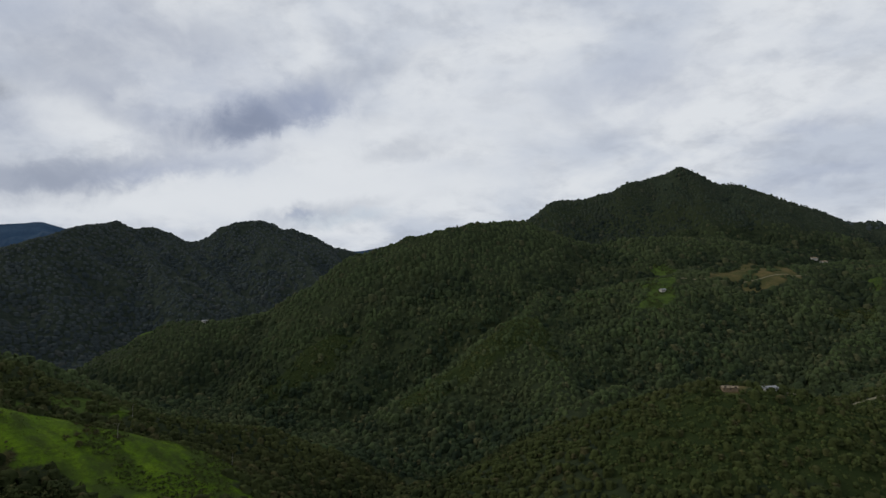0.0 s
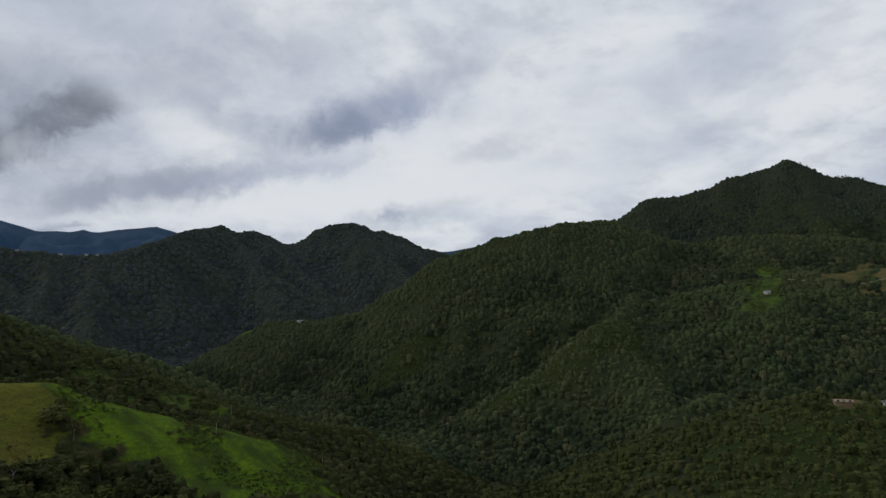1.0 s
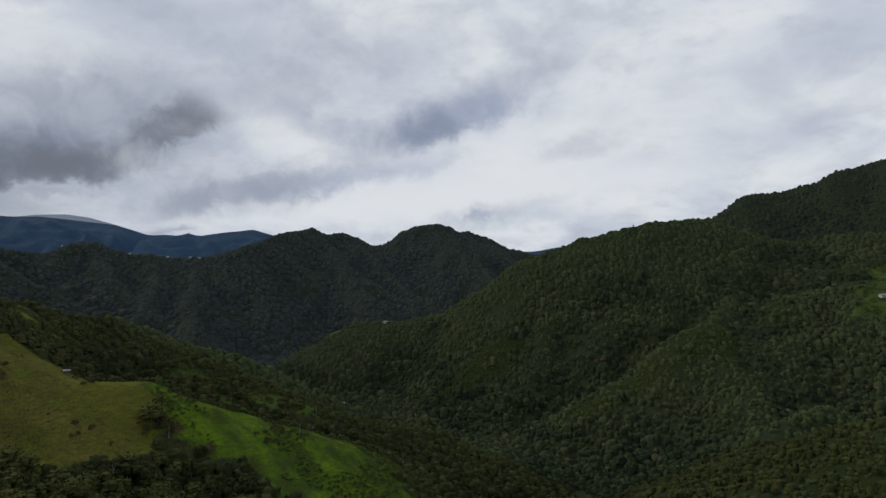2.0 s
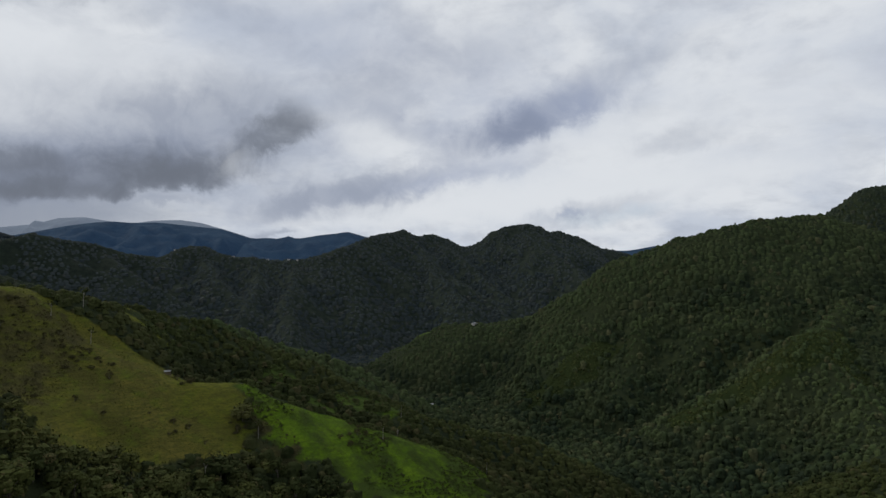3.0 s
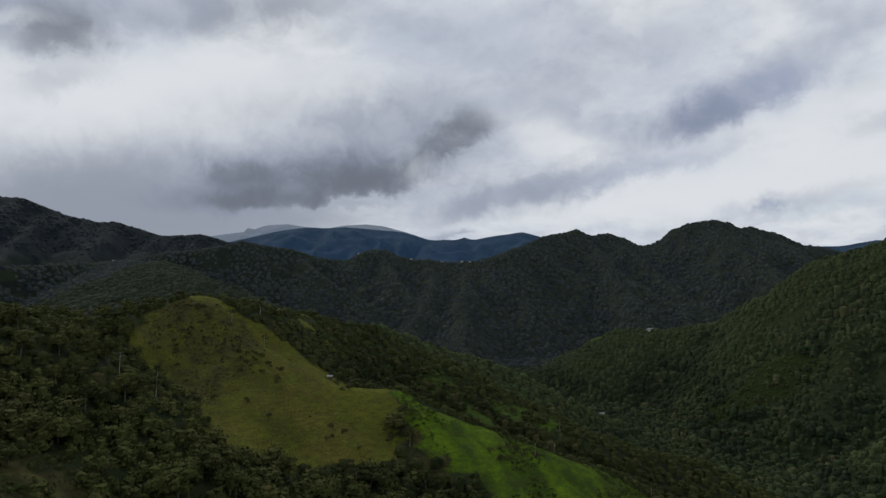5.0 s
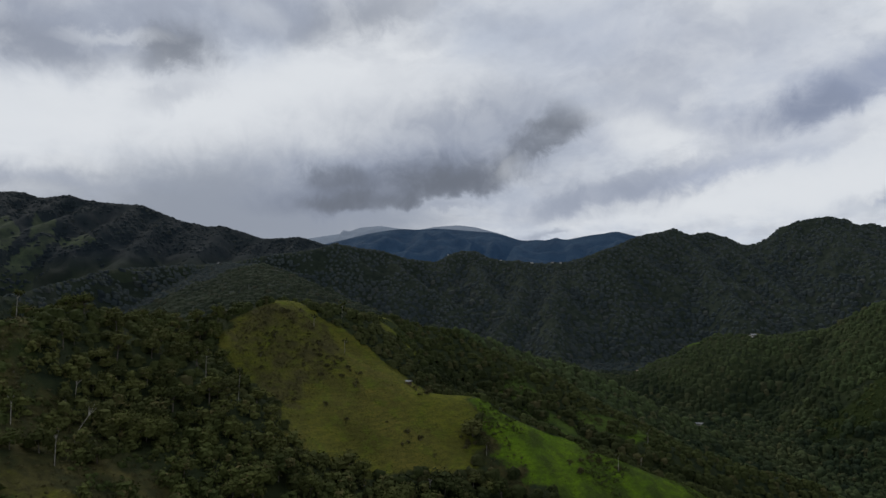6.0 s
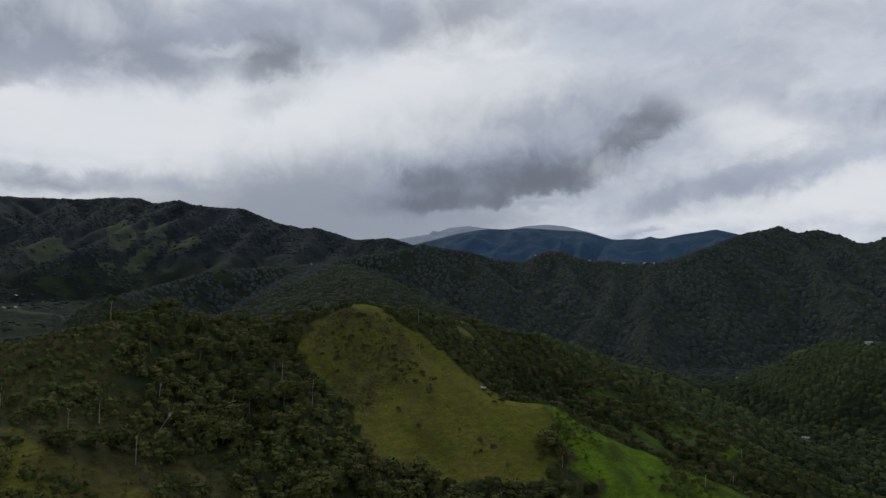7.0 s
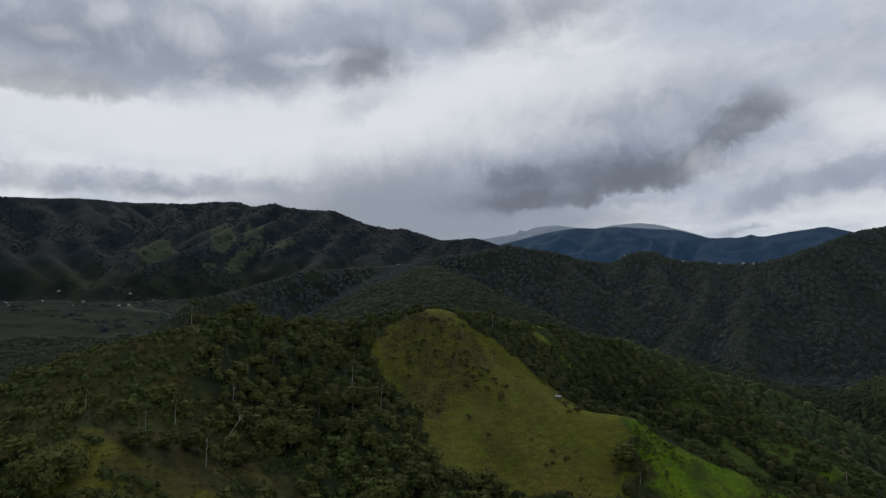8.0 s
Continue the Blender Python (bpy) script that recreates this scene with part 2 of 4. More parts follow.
def ground_material():
    k = Nodes("hill_ground")
    broad, mid, grain = k.noise(60, 5), k.noise(9, 5, 0.65), k.noise(1.1, 5, 0.75)
    axes = k.n.new("ShaderNodeSeparateXYZ")
    k.put(axes.inputs[0], k.place())
    # cattle treads along the contours
    tread = k.math("SINE", k.math("ADD", k.math("MULTIPLY", axes.outputs[2], 4.2), k.math("MULTIPLY", k.noise(12, 4, 0.65), 26)))
    bush = k.mix(k.ramp(mid, 0.35, 0.65), (0.012, 0.018, 0.010), (0.026, 0.034, 0.015))
    bush = k.mix(k.ramp(broad, 0.4, 0.7, 0, 0.5), bush, (0.026, 0.031, 0.011))
    # distance haze painted in: ground far from the flight turns bluer
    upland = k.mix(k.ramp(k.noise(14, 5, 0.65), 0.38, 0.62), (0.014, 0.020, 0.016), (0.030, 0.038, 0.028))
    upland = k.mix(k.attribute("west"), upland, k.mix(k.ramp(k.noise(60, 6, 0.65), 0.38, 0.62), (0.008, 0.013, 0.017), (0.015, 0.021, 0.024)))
    plots = k.n.new("ShaderNodeTexVoronoi")
    plots.inputs["Scale"].default_value = 1 / 95
    k.put(plots.inputs["Vector"], k.warped(95))
    plot = k.n.new("ShaderNodeSeparateColor")
    k.put(plot.inputs[0], plots.outputs["Color"])
    field = k.mix(k.ramp(plot.outputs[0], 0.2, 0.9), (0.006, 0.010, 0.007), (0.014, 0.021, 0.010))
    upland = k.mix(k.math("MULTIPLY", k.attribute("plain"), 0.8), upland, field)
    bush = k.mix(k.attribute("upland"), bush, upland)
    # streaks along the contours: noise drawn out level, short in height
    level = k.n.new("ShaderNodeVectorMath")
    level.operation = "MULTIPLY"
    k.put(level.inputs[0], k.place())
    level.inputs[1].default_value = (0.16, 0.16, 1.1)
    streak = k.noise(1.0, 5, 0.7, level.outputs[0])
    grass = k.mix(k.ramp(broad, 0.35, 0.65), (0.092, 0.108, 0.011), (0.108, 0.096, 0.020))
    grass = k.mix(k.ramp(k.noise(26, 5, 0.7), 0.46, 0.64, 0, 0.7), grass, (0.050, 0.045, 0.014))
    grass = k.mix(k.ramp(k.noise(9, 6, 0.7), 0.5, 0.68, 0, 0.6), grass, (0.088, 0.136, 0.009))
    grass = k.mix(k.ramp(streak, 0.42, 0.62, 0, 0.72), grass, (0.052, 0.055, 0.012))
    grass = k.mix(k.ramp(grain, 0.5, 0.7, 0, 0.85), grass, (0.030, 0.036, 0.010))
    grass = k.mix(k.math("MULTIPLY", k.ramp(tread, 0.2, 1.0, 0, 0.4), k.ramp(k.noise(15, 4, 0.6), 0.4, 0.6)), grass, (0.036, 0.034, 0.010))
    fresh = k.mix(k.ramp(mid, 0.3, 0.7), (0.058, 0.110, 0.007), (0.098, 0.156, 0.010))
    fresh = k.mix(k.ramp(k.noise(15, 6, 0.72), 0.42, 0.58, 0, 0.92), fresh, (0.032, 0.046, 0.012))
    fresh = k.mix(k.ramp(streak, 0.45, 0.65, 0, 0.6), fresh, (0.030, 0.050, 0.008))
    fresh = k.mix(k.ramp(grain, 0.45, 0.8, 0, 0.6), fresh, (0.034, 0.062, 0.005))
    meadow = k.mix(k.ramp(k.noise(9, 6, 0.72), 0.38, 0.6), (0.050, 0.078, 0.014), (0.024, 0.038, 0.011))
    meadow = k.mix(k.ramp(grain, 0.5, 0.7, 0, 0.7), meadow, (0.022, 0.032, 0.010))
    # far meadows are duller and bluer for the same painted haze
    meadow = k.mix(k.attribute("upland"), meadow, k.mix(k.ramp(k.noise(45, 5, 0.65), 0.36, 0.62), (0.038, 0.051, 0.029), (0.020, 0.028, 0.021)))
    soil = k.mix(k.ramp(mid, 0.3, 0.7), (0.10, 0.075, 0.034), (0.055, 0.056, 0.020))
    soil = k.mix(k.ramp(grain, 0.5, 0.75, 0, 0.6), soil, (0.035, 0.04, 0.015))
    soil = k.mix(k.ramp(k.noise(24, 5, 0.65), 0.42, 0.6, 0, 0.85), soil, (0.034, 0.040, 0.015))
    scrub = k.mix(k.ramp(mid, 0.3, 0.7), (0.013, 0.021, 0.007), (0.024, 0.033, 0.010))

    def edge(name):
        return k.ramp(k.math("ADD", k.attribute(name), k.math("MULTIPLY", k.math("SUBTRACT", k.noise(5, 5, 0.7), 0.5), 1.3)), 0.3, 0.7)

    colour = k.mix(edge("grass"), bush, grass)
    colour = k.mix(edge("meadow"), colour, meadow)
    colour = k.mix(edge("scrub"), colour, scrub)
    brush = k.mix(k.ramp(k.noise(4, 5, 0.7), 0.35, 0.65), (0.028, 0.027, 0.012), (0.066, 0.060, 0.021))
    colour = k.mix(k.math("MULTIPLY", edge("brush"), k.ramp(k.noise(13, 5, 0.65), 0.38, 0.58, 0.12, 0.95)), colour, brush)
    colour = k.mix(edge("fresh"), colour, fresh)
    colour = k.mix(edge("soil"), colour, soil)
    relief = k.math("ADD", k.math("MULTIPLY", mid, 0.8), k.math("ADD", k.math("MULTIPLY", grain, 0.35), k.math("MULTIPLY", tread, -0.012)))
    return k.done(colour, 0.9, relief, 0.9, 1.6, spec=0.03)


def leaf_material(name, dark, light, dry, bump=0.5, size=0.9, single=False):
    """Foliage: each clump in a shade of its own, with finer leaf noise."""
    k = Nodes(name)
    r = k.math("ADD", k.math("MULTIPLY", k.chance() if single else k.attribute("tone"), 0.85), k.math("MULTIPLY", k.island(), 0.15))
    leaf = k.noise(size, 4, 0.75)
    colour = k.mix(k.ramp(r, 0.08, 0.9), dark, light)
    colour = k.mix(k.ramp(k.math("FRACT", k.math("MULTIPLY", r, 7.13)), 0.88, 0.98), colour, dry)
    colour = k.mix(k.ramp(leaf, 0.44, 0.68, 0, 0.55), colour, tuple(0.8 * c for c in dark))
    colour = k.mix(k.ramp(k.noise(70, 3), 0.45, 0.7, 0, 0.45), colour, tuple(0.5 * (a + b) for a, b in zip(light, dry)))
    return k.done(colour, 0.9, leaf, bump, 0.6 * size, spec=0.03)

# ---- the lie of the land ----
def lattice(ix, iy, seed):
    h = (ix.astype(np.int64) * 374761393 + iy.astype(np.int64) * 668265263 + seed * 974634541) & 0x7FFFFFFF
    h = ((h ^ (h >> 13)) * 1274126177) & 0x7FFFFFFF
    return ((h ^ (h >> 16)) & 0xFFFF) / 65535.0


def value_noise(x, y, size, seed=0):
    """Smooth noise from -1 to 1 with features of that size in metres."""
    u, v = np.asarray(x) / size, np.asarray(y) / size
    iu, iv = np.floor(u), np.floor(v)
    fu, fv = u - iu, v - iv
    fu, fv = fu * fu * (3 - 2 * fu), fv * fv * (3 - 2 * fv)
    a, b = lattice(iu, iv, seed), lattice(iu + 1, iv, seed)
    c, d = lattice(iu, iv + 1, seed), lattice(iu + 1, iv + 1, seed)
    return 2 * ((a * (1 - fu) + b * fu) * (1 - fv) + (c * (1 - fu) + d * fu) * fv) - 1


def layered(x, y, size, octaves, seed=0):
    return sum(value_noise(x, y, size / 2**k, seed + k) / 2**k for k in range(octaves))


# crest lines: points (x, y, z), slope of the flanks, roundness of the crest
CRESTS = {}
CRESTS["pasture_crest"] = ([(-205, -70, 168), (-229, 14, 186), (-247, 46, 197), (-266, 72, 204), (-285, 95, 204), (-302, 118, 200), (-318, 145, 196),
                       (-308, 175, 198), (-299, 203, 205), (-312, 245, 200), (-342, 295, 193), (-342, 340, 180), (-334, 385, 171), (-328, 440, 156), (-322, 496, 138),
                       (-314, 552, 116), (-296, 600, 94), (-270, 660, 66)], 0.8, 9)
CRESTS["pasture_spur"] = ([(-299, 208, 203), (-266, 228, 172), (-247, 250, 159), (-230, 270, 157), (-212, 277, 151), (-192, 284, 146), (-178, 295, 139), (-165, 308, 132), (-152, 326, 121), (-138, 345, 111), (-124, 367, 98), (-110, 390, 84), (-60, 440, 60)], 0.6, 9)
CRESTS["pasture_shoulder"] = ([(-299, 203, 200), (-264, 205, 160), (-217, 219, 131), (-182, 228, 121), (-140, 237, 100)], 0.5, 24)
CRESTS["lower_spur"] = ([(-338, 345, 180), (-285, 370, 158), (-235, 385, 138), (-190, 392, 119), (-135, 442, 100), (-90, 470, 78)], 0.52, 10)
CRESTS["grove_spur"] = ([(-285, 100, 203), (-264, 110, 195), (-246, 104, 178), (-222, 94, 163), (-206, 94, 152), (-175, 80, 145), (-120, 60, 113)], 0.62, 10)
CRESTS["grass_spur"] = ([(-247, 46, 196), (-210, 38, 182), (-160, 15, 156), (-110, -20, 126)], 0.5, 12)
CRESTS["back_saddle"] = ([(-400, 210, 170), (-500, 280, 192), (-620, 355, 218), (-760, 420, 228), (-950, 500, 240), (-1150, 580, 252), (-1440, 640, 264)], 0.45, 20)
CRESTS["back_spur"] = ([(-620, 355, 216), (-640, 480, 180), (-600, 620, 140), (-568, 785, 100), (-540, 860, 70)], 0.42, 18)
CRESTS["range"] = ([(-1200, 150, 190), (-1307, 284, 220), (-1389, 384, 246), (-1467, 638, 264), (-1411, 761, 289), (-1388, 814, 296), (-1375, 856, 305), (-1361, 897, 318), (-1339, 951, 308),
               (-1317, 1005, 300), (-1286, 1071, 280), (-1252, 1134, 272), (-1232, 1171, 294), (-1221, 1198, 303), (-1192, 1227, 299), (-1131, 1242, 277), (-1068, 1268, 272), (-1021, 1289, 263)], 0.95, 7)
CRESTS["range_peaks"] = ([(-1021, 1289, 263), (-966, 1313, 267), (-930, 1340, 280), (-891, 1386, 301), (-879, 1478, 330), (-872, 1527, 341), (-863, 1591, 350), (-853, 1651, 363), (-816, 1675, 344),
                     (-781, 1698, 351), (-739, 1723, 334), (-704, 1743, 316), (-682, 1755, 314), (-653, 1770, 333), (-617, 1788, 361), (-580, 1801, 375), (-528, 1819, 381), (-493, 1838, 374),
                     (-465, 1854, 357), (-444, 1864, 362), (-381, 1895, 333), (-335, 1935, 308), (-296, 1971, 305), (-268, 1996, 296), (-150, 2150, 250), (60, 2400, 180)], 0.95, 6)
CRESTS["hill_front"] = ([(310, 1000, 232), (264, 981, 246), (228, 977, 258), (185, 971, 268), (147, 966, 280), (121, 962, 291), (104, 959, 292), (82, 954, 290), (58, 948, 290), (39, 947, 286), (14, 945, 281),
                    (-12, 942, 274), (-41, 939, 268), (-83, 936, 253), (-108, 933, 243), (-130, 930, 224), (-184, 922, 192), (-252, 912, 157), (-318, 898, 145), (-369, 891, 144), (-403, 888, 133),
                    (-445, 887, 112), (-476, 888, 93), (-520, 890, 66)], 0.92, 30)
CRESTS["summit"] = ([(860, 1040, 280), (740, 1066, 303), (691, 1080, 305), (656, 1086, 319), (630, 1090, 331), (603, 1095, 344), (584, 1105, 352), (556, 1119, 365), (532, 1131, 377), (494, 1156, 384),
                (467, 1170, 405), (442, 1179, 419), (418, 1180, 407), (386, 1179, 395), (348, 1177, 387), (322, 1177, 369), (291, 1178, 363), (259, 1176, 355), (226, 1173, 355), (210, 1171, 352),
                (182, 1155, 329), (160, 1120, 300), (140, 1060, 275)], 0.8, 6)
CRESTS["bench"] = ([(200, 790, 190), (255, 800, 203), (346, 831, 216), (442, 819, 220), (528, 826, 227), (640, 830, 230)], 0.5, 24)
CRESTS["bench_back"] = ([(236, 984, 246), (268, 968, 262), (301, 957, 267), (343, 948, 268), (410, 947, 264), (469, 956, 257), (598, 985, 248)], 0.55, 14)
CRESTS["bench_spur"] = ([(330, 826, 212), (254, 812, 199), (239, 766, 175), (243, 718, 148), (251, 679, 131), (269, 637, 119), (283, 599, 108), (290, 560, 90)], 0.62, 8)
CRESTS["mid_spur"] = ([(121, 950, 270), (141, 891, 222), (124, 800, 186), (100, 732, 163), (83, 695, 157), (61, 677, 144), (41, 665, 130), (-2, 645, 106), (-44, 630, 82), (-76, 618, 62)], 0.72, 5)
CRESTS["mid_spur_east"] = ([(83, 695, 157), (95, 657, 137), (102, 618, 121), (101, 568, 103), (91, 517, 84), (70, 480, 66)], 0.72, 5)
CRESTS["low_spur"] = ([(150, 545, 112), (126, 511, 109), (96, 467, 99), (71, 443, 91), (51, 426, 84), (25, 402, 73), (-5, 380, 60)], 0.6, 5)
CRESTS["west_spur"] = ([(-128, 929, 226), (-124, 847, 156), (-139, 796, 121), (-167, 778, 103), (-186, 766, 89), (-224, 747, 62)], 0.72, 6)
CRESTS["house_spur"] = ([(420, 440, 170), (320, 380, 150), (245, 353, 139), (217, 348, 133), (191, 351, 140), (161, 357, 141), (145, 358, 140), (133, 359, 137), (116, 357, 132), (102, 355, 124),
                    (84, 345, 107), (50, 315, 88), (0, 290, 66)], 0.5, 8)
CRESTS["house_spur_side"] = ([(160, 352, 138), (140, 300, 116), (125, 250, 90)], 0.5, 14)
CRESTS["east_spur"] = ([(560, 803, 212), (486, 697, 160), (400, 620, 144), (340, 570, 124), (300, 520, 100)], 0.7, 8)
CRESTS["west_mountain"] = ([(-3300, -1100, 570), (-3428, -529, 607), (-3445, -401, 609), (-3463, -244, 620), (-3466, -125, 617), (-3470, -2, 613), (-3473, 178, 618), (-3432, 282, 619), (-3397, 374, 630),
                       (-3351, 492, 632), (-3297, 532, 606), (-3242, 565, 599), (-3126, 636, 603), (-3060, 691, 581), (-2984, 755, 565), (-2865, 860, 555), (-2801, 922, 518), (-2738, 983, 484),
                       (-2646, 1058, 459), (-2588, 1104, 459), (-2498, 1160, 427), (-2420, 1205, 399), (-2324, 1251, 401), (-2265, 1286, 402), (-2210, 1360, 376), (-2000, 1500, 300)], 0.8, 14)


def side_spurs(pts, gap, length, fall, turn, seed):
    """Short spurs that leave a crest on the side of its left hand, every so often."""
    out, rng, run = [], random.Random(seed), gap * 0.5
    for (x0, y0, z0), (x1, y1, z1) in zip(pts, pts[1:]):
        step = math.hypot(x1 - x0, y1 - y0)
        while run < step:
            f = run / step
            ang = math.atan2(y1 - y0, x1 - x0) + radians(turn + rng.uniform(-12, 12))
            long, z = length * rng.uniform(0.7, 1.2), z0 + (z1 - z0) * f
            x, y, pts_out = x0 + (x1 - x0) * f, y0 + (y1 - y0) * f, []
            for k in range(4):
                g = k / 3
                pts_out.append((x + math.cos(ang) * long * g, y + math.sin(ang) * long * g, z - 4 - long * fall * g))
                ang += radians(rng.uniform(-10, 10))
            out.append(pts_out)
            run += gap * rng.uniform(0.7, 1.4)
        run -= step
    return out


SPURS = []
for name, gap, length, fall, turn, seed in (("range", 100, 420, 0.50, -62, 3), ("range_peaks", 105, 460, 0.50, -68, 8), ("range_peaks", 70, 150, 0.5, -50, 18), ("hill_front", 150, 150, 0.7, 95, 4),
                                            ("summit", 105, 230, 0.56, 90, 5), ("west_mountain", 190, 900, 0.4, -80, 6), ("west_mountain", 150, 380, 0.38, -65, 16), ("bench_back", 120, 90, 0.4, -90, 15)):
    SPURS += [(pts, *((0.75, 14) if name == "west_mountain" else (0.9, 5))) for pts in side_spurs(CRESTS[name][0], gap, length, fall, turn, seed)]


def height(x, y):
    """Height of the ground over (x, y), for arrays."""
    x, y = np.asarray(x, float), np.asarray(y, float)
    wx = x + 7 * layered(x, y, 55, 2, 40)
    wy = y + 7 * layered(x, y, 55, 2, 50)
    west = np.clip((-x - 450) / 1200, 0, 1) * np.clip((1000 - y) / 500, 0, 1)
    base = 54 + 98 * west**0.8 + 6 * layered(x, y, 160, 3, 7)
    away = np.clip((np.hypot(x + 600, y - 600) - 2600) / 1500, 0, 1) + np.clip((-y - 500) / 800, 0, 1) * 0.5
    base = base + away * (110 + 90 * layered(x, y, 700, 4, 9))
    total, near = np.exp(base / 3.5 - 80), np.full(x.shape, 1e9)
    for pts, slope, round_ in [*CRESTS.values(), *SPURS]:
        p = np.array(pts)
        reach = (p[:, 2].max() - 40) / slope + 60
        box = (x > p[:, 0].min() - reach) & (x < p[:, 0].max() + reach) & (y > p[:, 1].min() - reach) & (y < p[:, 1].max() + reach)
        if not box.any():
            continue
        bx, by = wx[box], wy[box]
        hb, db = np.full(bx.shape, -1e9), np.full(bx.shape, 1e9)
        for a, b in zip(p, p[1:]):
            vx, vy = b[0] - a[0], b[1] - a[1]
            f = np.clip(((bx - a[0]) * vx + (by - a[1]) * vy) / (vx * vx + vy * vy), 0, 1)
            d = np.hypot(bx - a[0] - f * vx, by - a[1] - f * vy)
            hh = a[2] + f * (b[2] - a[2]) - slope * (np.sqrt(d * d + round_ * round_) - round_)
            db = np.minimum(db, d)
            hb = np.maximum(hb, hh)
        total[box] += np.exp(hb / 3.5 - 80)
        near[box] = np.minimum(near[box], db)
    h = 3.5 * (np.log(total) + 80)
    rough = np.clip(near / 45, 0, 1)
    home = np.clip((np.hypot(x + 240, y - 200) - 220) / 150, 0, 1)
    cut = 1 - np.abs(layered(x, y, 62, 3, 20)) * 1.7
    cut_far = 1 - np.abs(layered(x, y, 120, 3, 25)) * 1.7
    amount = np.clip((h - 85) / 40, 0.2, 1) * rough
    return h + amount * ((2.5 + 2.5 * home) * (cut - 0.35) + 4.5 * home * (cut_far - 0.35)) + 1.0 * layered(x, y, 24, 3, 30)

# ---- the ground ----
def graded(marks):
    """Grid lines from marks of (place, spacing up to the next mark)."""
    out = []
    for (a, s), (b, _) in zip(marks, marks[1:]):
        n = max(1, round((b - a) / s))
        out += [a + (b - a) * k / n for k in range(n)]
    return np.array(out + [marks[-1][0]])


XS = graded([(-4700, 120), (-3700, 24), (-2100, 16), (-1500, 10), (-700, 6), (480, 9), (900, 40), (1400, 160), (4700, 1)])
YS = graded([(-4700, 160), (-1500, 60), (-500, 20), (-100, 6), (1000, 10), (1900, 20), (2300, 80), (2900, 160), (4700, 1)])
GX, GY = np.meshgrid(XS, YS)
GZ = height(GX.ravel(), GY.ravel()).reshape(GX.shape)


def ground_at(x, y):
    """Height of the built ground sheet."""
    i = np.clip(np.searchsorted(XS, x) - 1, 0, len(XS) - 2)
    j = np.clip(np.searchsorted(YS, y) - 1, 0, len(YS) - 2)
    u, v = (x - XS[i]) / (XS[i + 1] - XS[i]), (y - YS[j]) / (YS[j + 1] - YS[j])
    return (GZ[j, i] * (1 - u) + GZ[j, i + 1] * u) * (1 - v) + (GZ[j + 1, i] * (1 - u) + GZ[j + 1, i + 1] * u) * v


def sheet_mesh(name, verts, quads, smooth=True):
    me = bpy.data.meshes.new(name)
    me.vertices.add(len(verts))
    me.vertices.foreach_set("co", np.asarray(verts, np.float32).ravel())
    k = np.asarray(quads, np.int32)
    me.loops.add(k.size)
    me.loops.foreach_set("vertex_index", k.ravel())
    me.polygons.add(len(k))
    me.polygons.foreach_set("loop_start", np.arange(0, k.size, k.shape[1], dtype=np.int32))
    me.polygons.foreach_set("use_smooth", np.full(len(k), smooth))
    me.update(calc_edges=True)
    return me


def grid_quads(nx, ny):
    a = (np.arange(ny - 1)[:, None] * nx + np.arange(nx - 1)[None]).ravel()
    return np.stack([a, a + 1, a + nx + 1, a + nx], 1)


def inside(poly, x, y):
    """Whether points lie in a polygon of the plan."""
    hit = np.zeros(np.shape(x), bool)
    for (x0, y0), (x1, y1) in zip(poly, poly[1:] + poly[:1]):
        if y0 != y1:
            hit ^= ((y0 > y) != (y1 > y)) & (x < (x1 - x0) * (y - y0) / (y1 - y0) + x0)
    return hit


FIELDS = {"grass": [], "fresh": [], "soil": [], "scrub": [], "brush": [], "meadow": []}
FIELDS["grass"] += [
    [(-304, 180), (-309, 205), (-302, 216), (-290, 222), (-283, 234), (-268, 246), (-254, 252), (-242, 262), (-230, 274), (-221, 265), (-209, 251), (-198, 249), (-189, 240),
     (-193, 224), (-190, 211), (-196, 183), (-203, 166), (-211, 159), (-226, 160), (-255, 163), (-272, 162), (-289, 162), (-301, 172)],
]
FIELDS["grass"] += [
    [(-340, 293), (-335, 299), (-311, 296), (-298, 299), (-283, 279), (-298, 276), (-312, 274)],
    [(-256, 60), (-238, 60), (-215, 38), (-205, 20), (-215, 5), (-235, 20), (-248, 42)],
    [(-192, 20), (-193, 41), (-183, 58), (-180, 71), (-170, 71), (-172, 23)],
]
FIELDS["meadow"] += [  # clearings over the valley
    [(-287, 336), (-273, 353), (-258, 357), (-240, 358), (-222, 356), (-205, 345), (-214, 318), (-236, 318), (-258, 324), (-275, 327)],
    [(-234, 370), (-218, 381), (-198, 392), (-186, 390), (-195, 371), (-214, 366)],
    [(515, 774), (536, 767), (510, 730), (508, 750)],
    [(221, 719), (251, 791), (288, 858), (310, 860), (312, 836), (280, 787), (265, 733), (243, 716)],
    [(-167, 741), (-150, 757), (-130, 757), (-136, 750), (-157, 740)],
    [(-440, 862), (-450, 896), (-428, 900), (-395, 884), (-412, 868)],
]
FIELDS["meadow"] += [  # fields on the western mountain
    [(-3037, 327), (-2939, 401), (-2744, 413), (-2660, 359), (-2671, 306)], [(-2958, 489), (-2828, 542), (-2737, 504), (-2711, 432)],
    [(-2727, 526), (-2692, 614), (-2570, 613), (-2587, 526)], [(-2604, 250), (-2535, 388), (-2704, 525), (-2714, 458), (-2529, 285)],
    [(-1760, 20), (-1740, 50), (-1560, 150), (-1540, 130), (-1690, 10)], [(-2863, 8), (-2909, 157), (-2734, 194), (-2695, 51)],
]
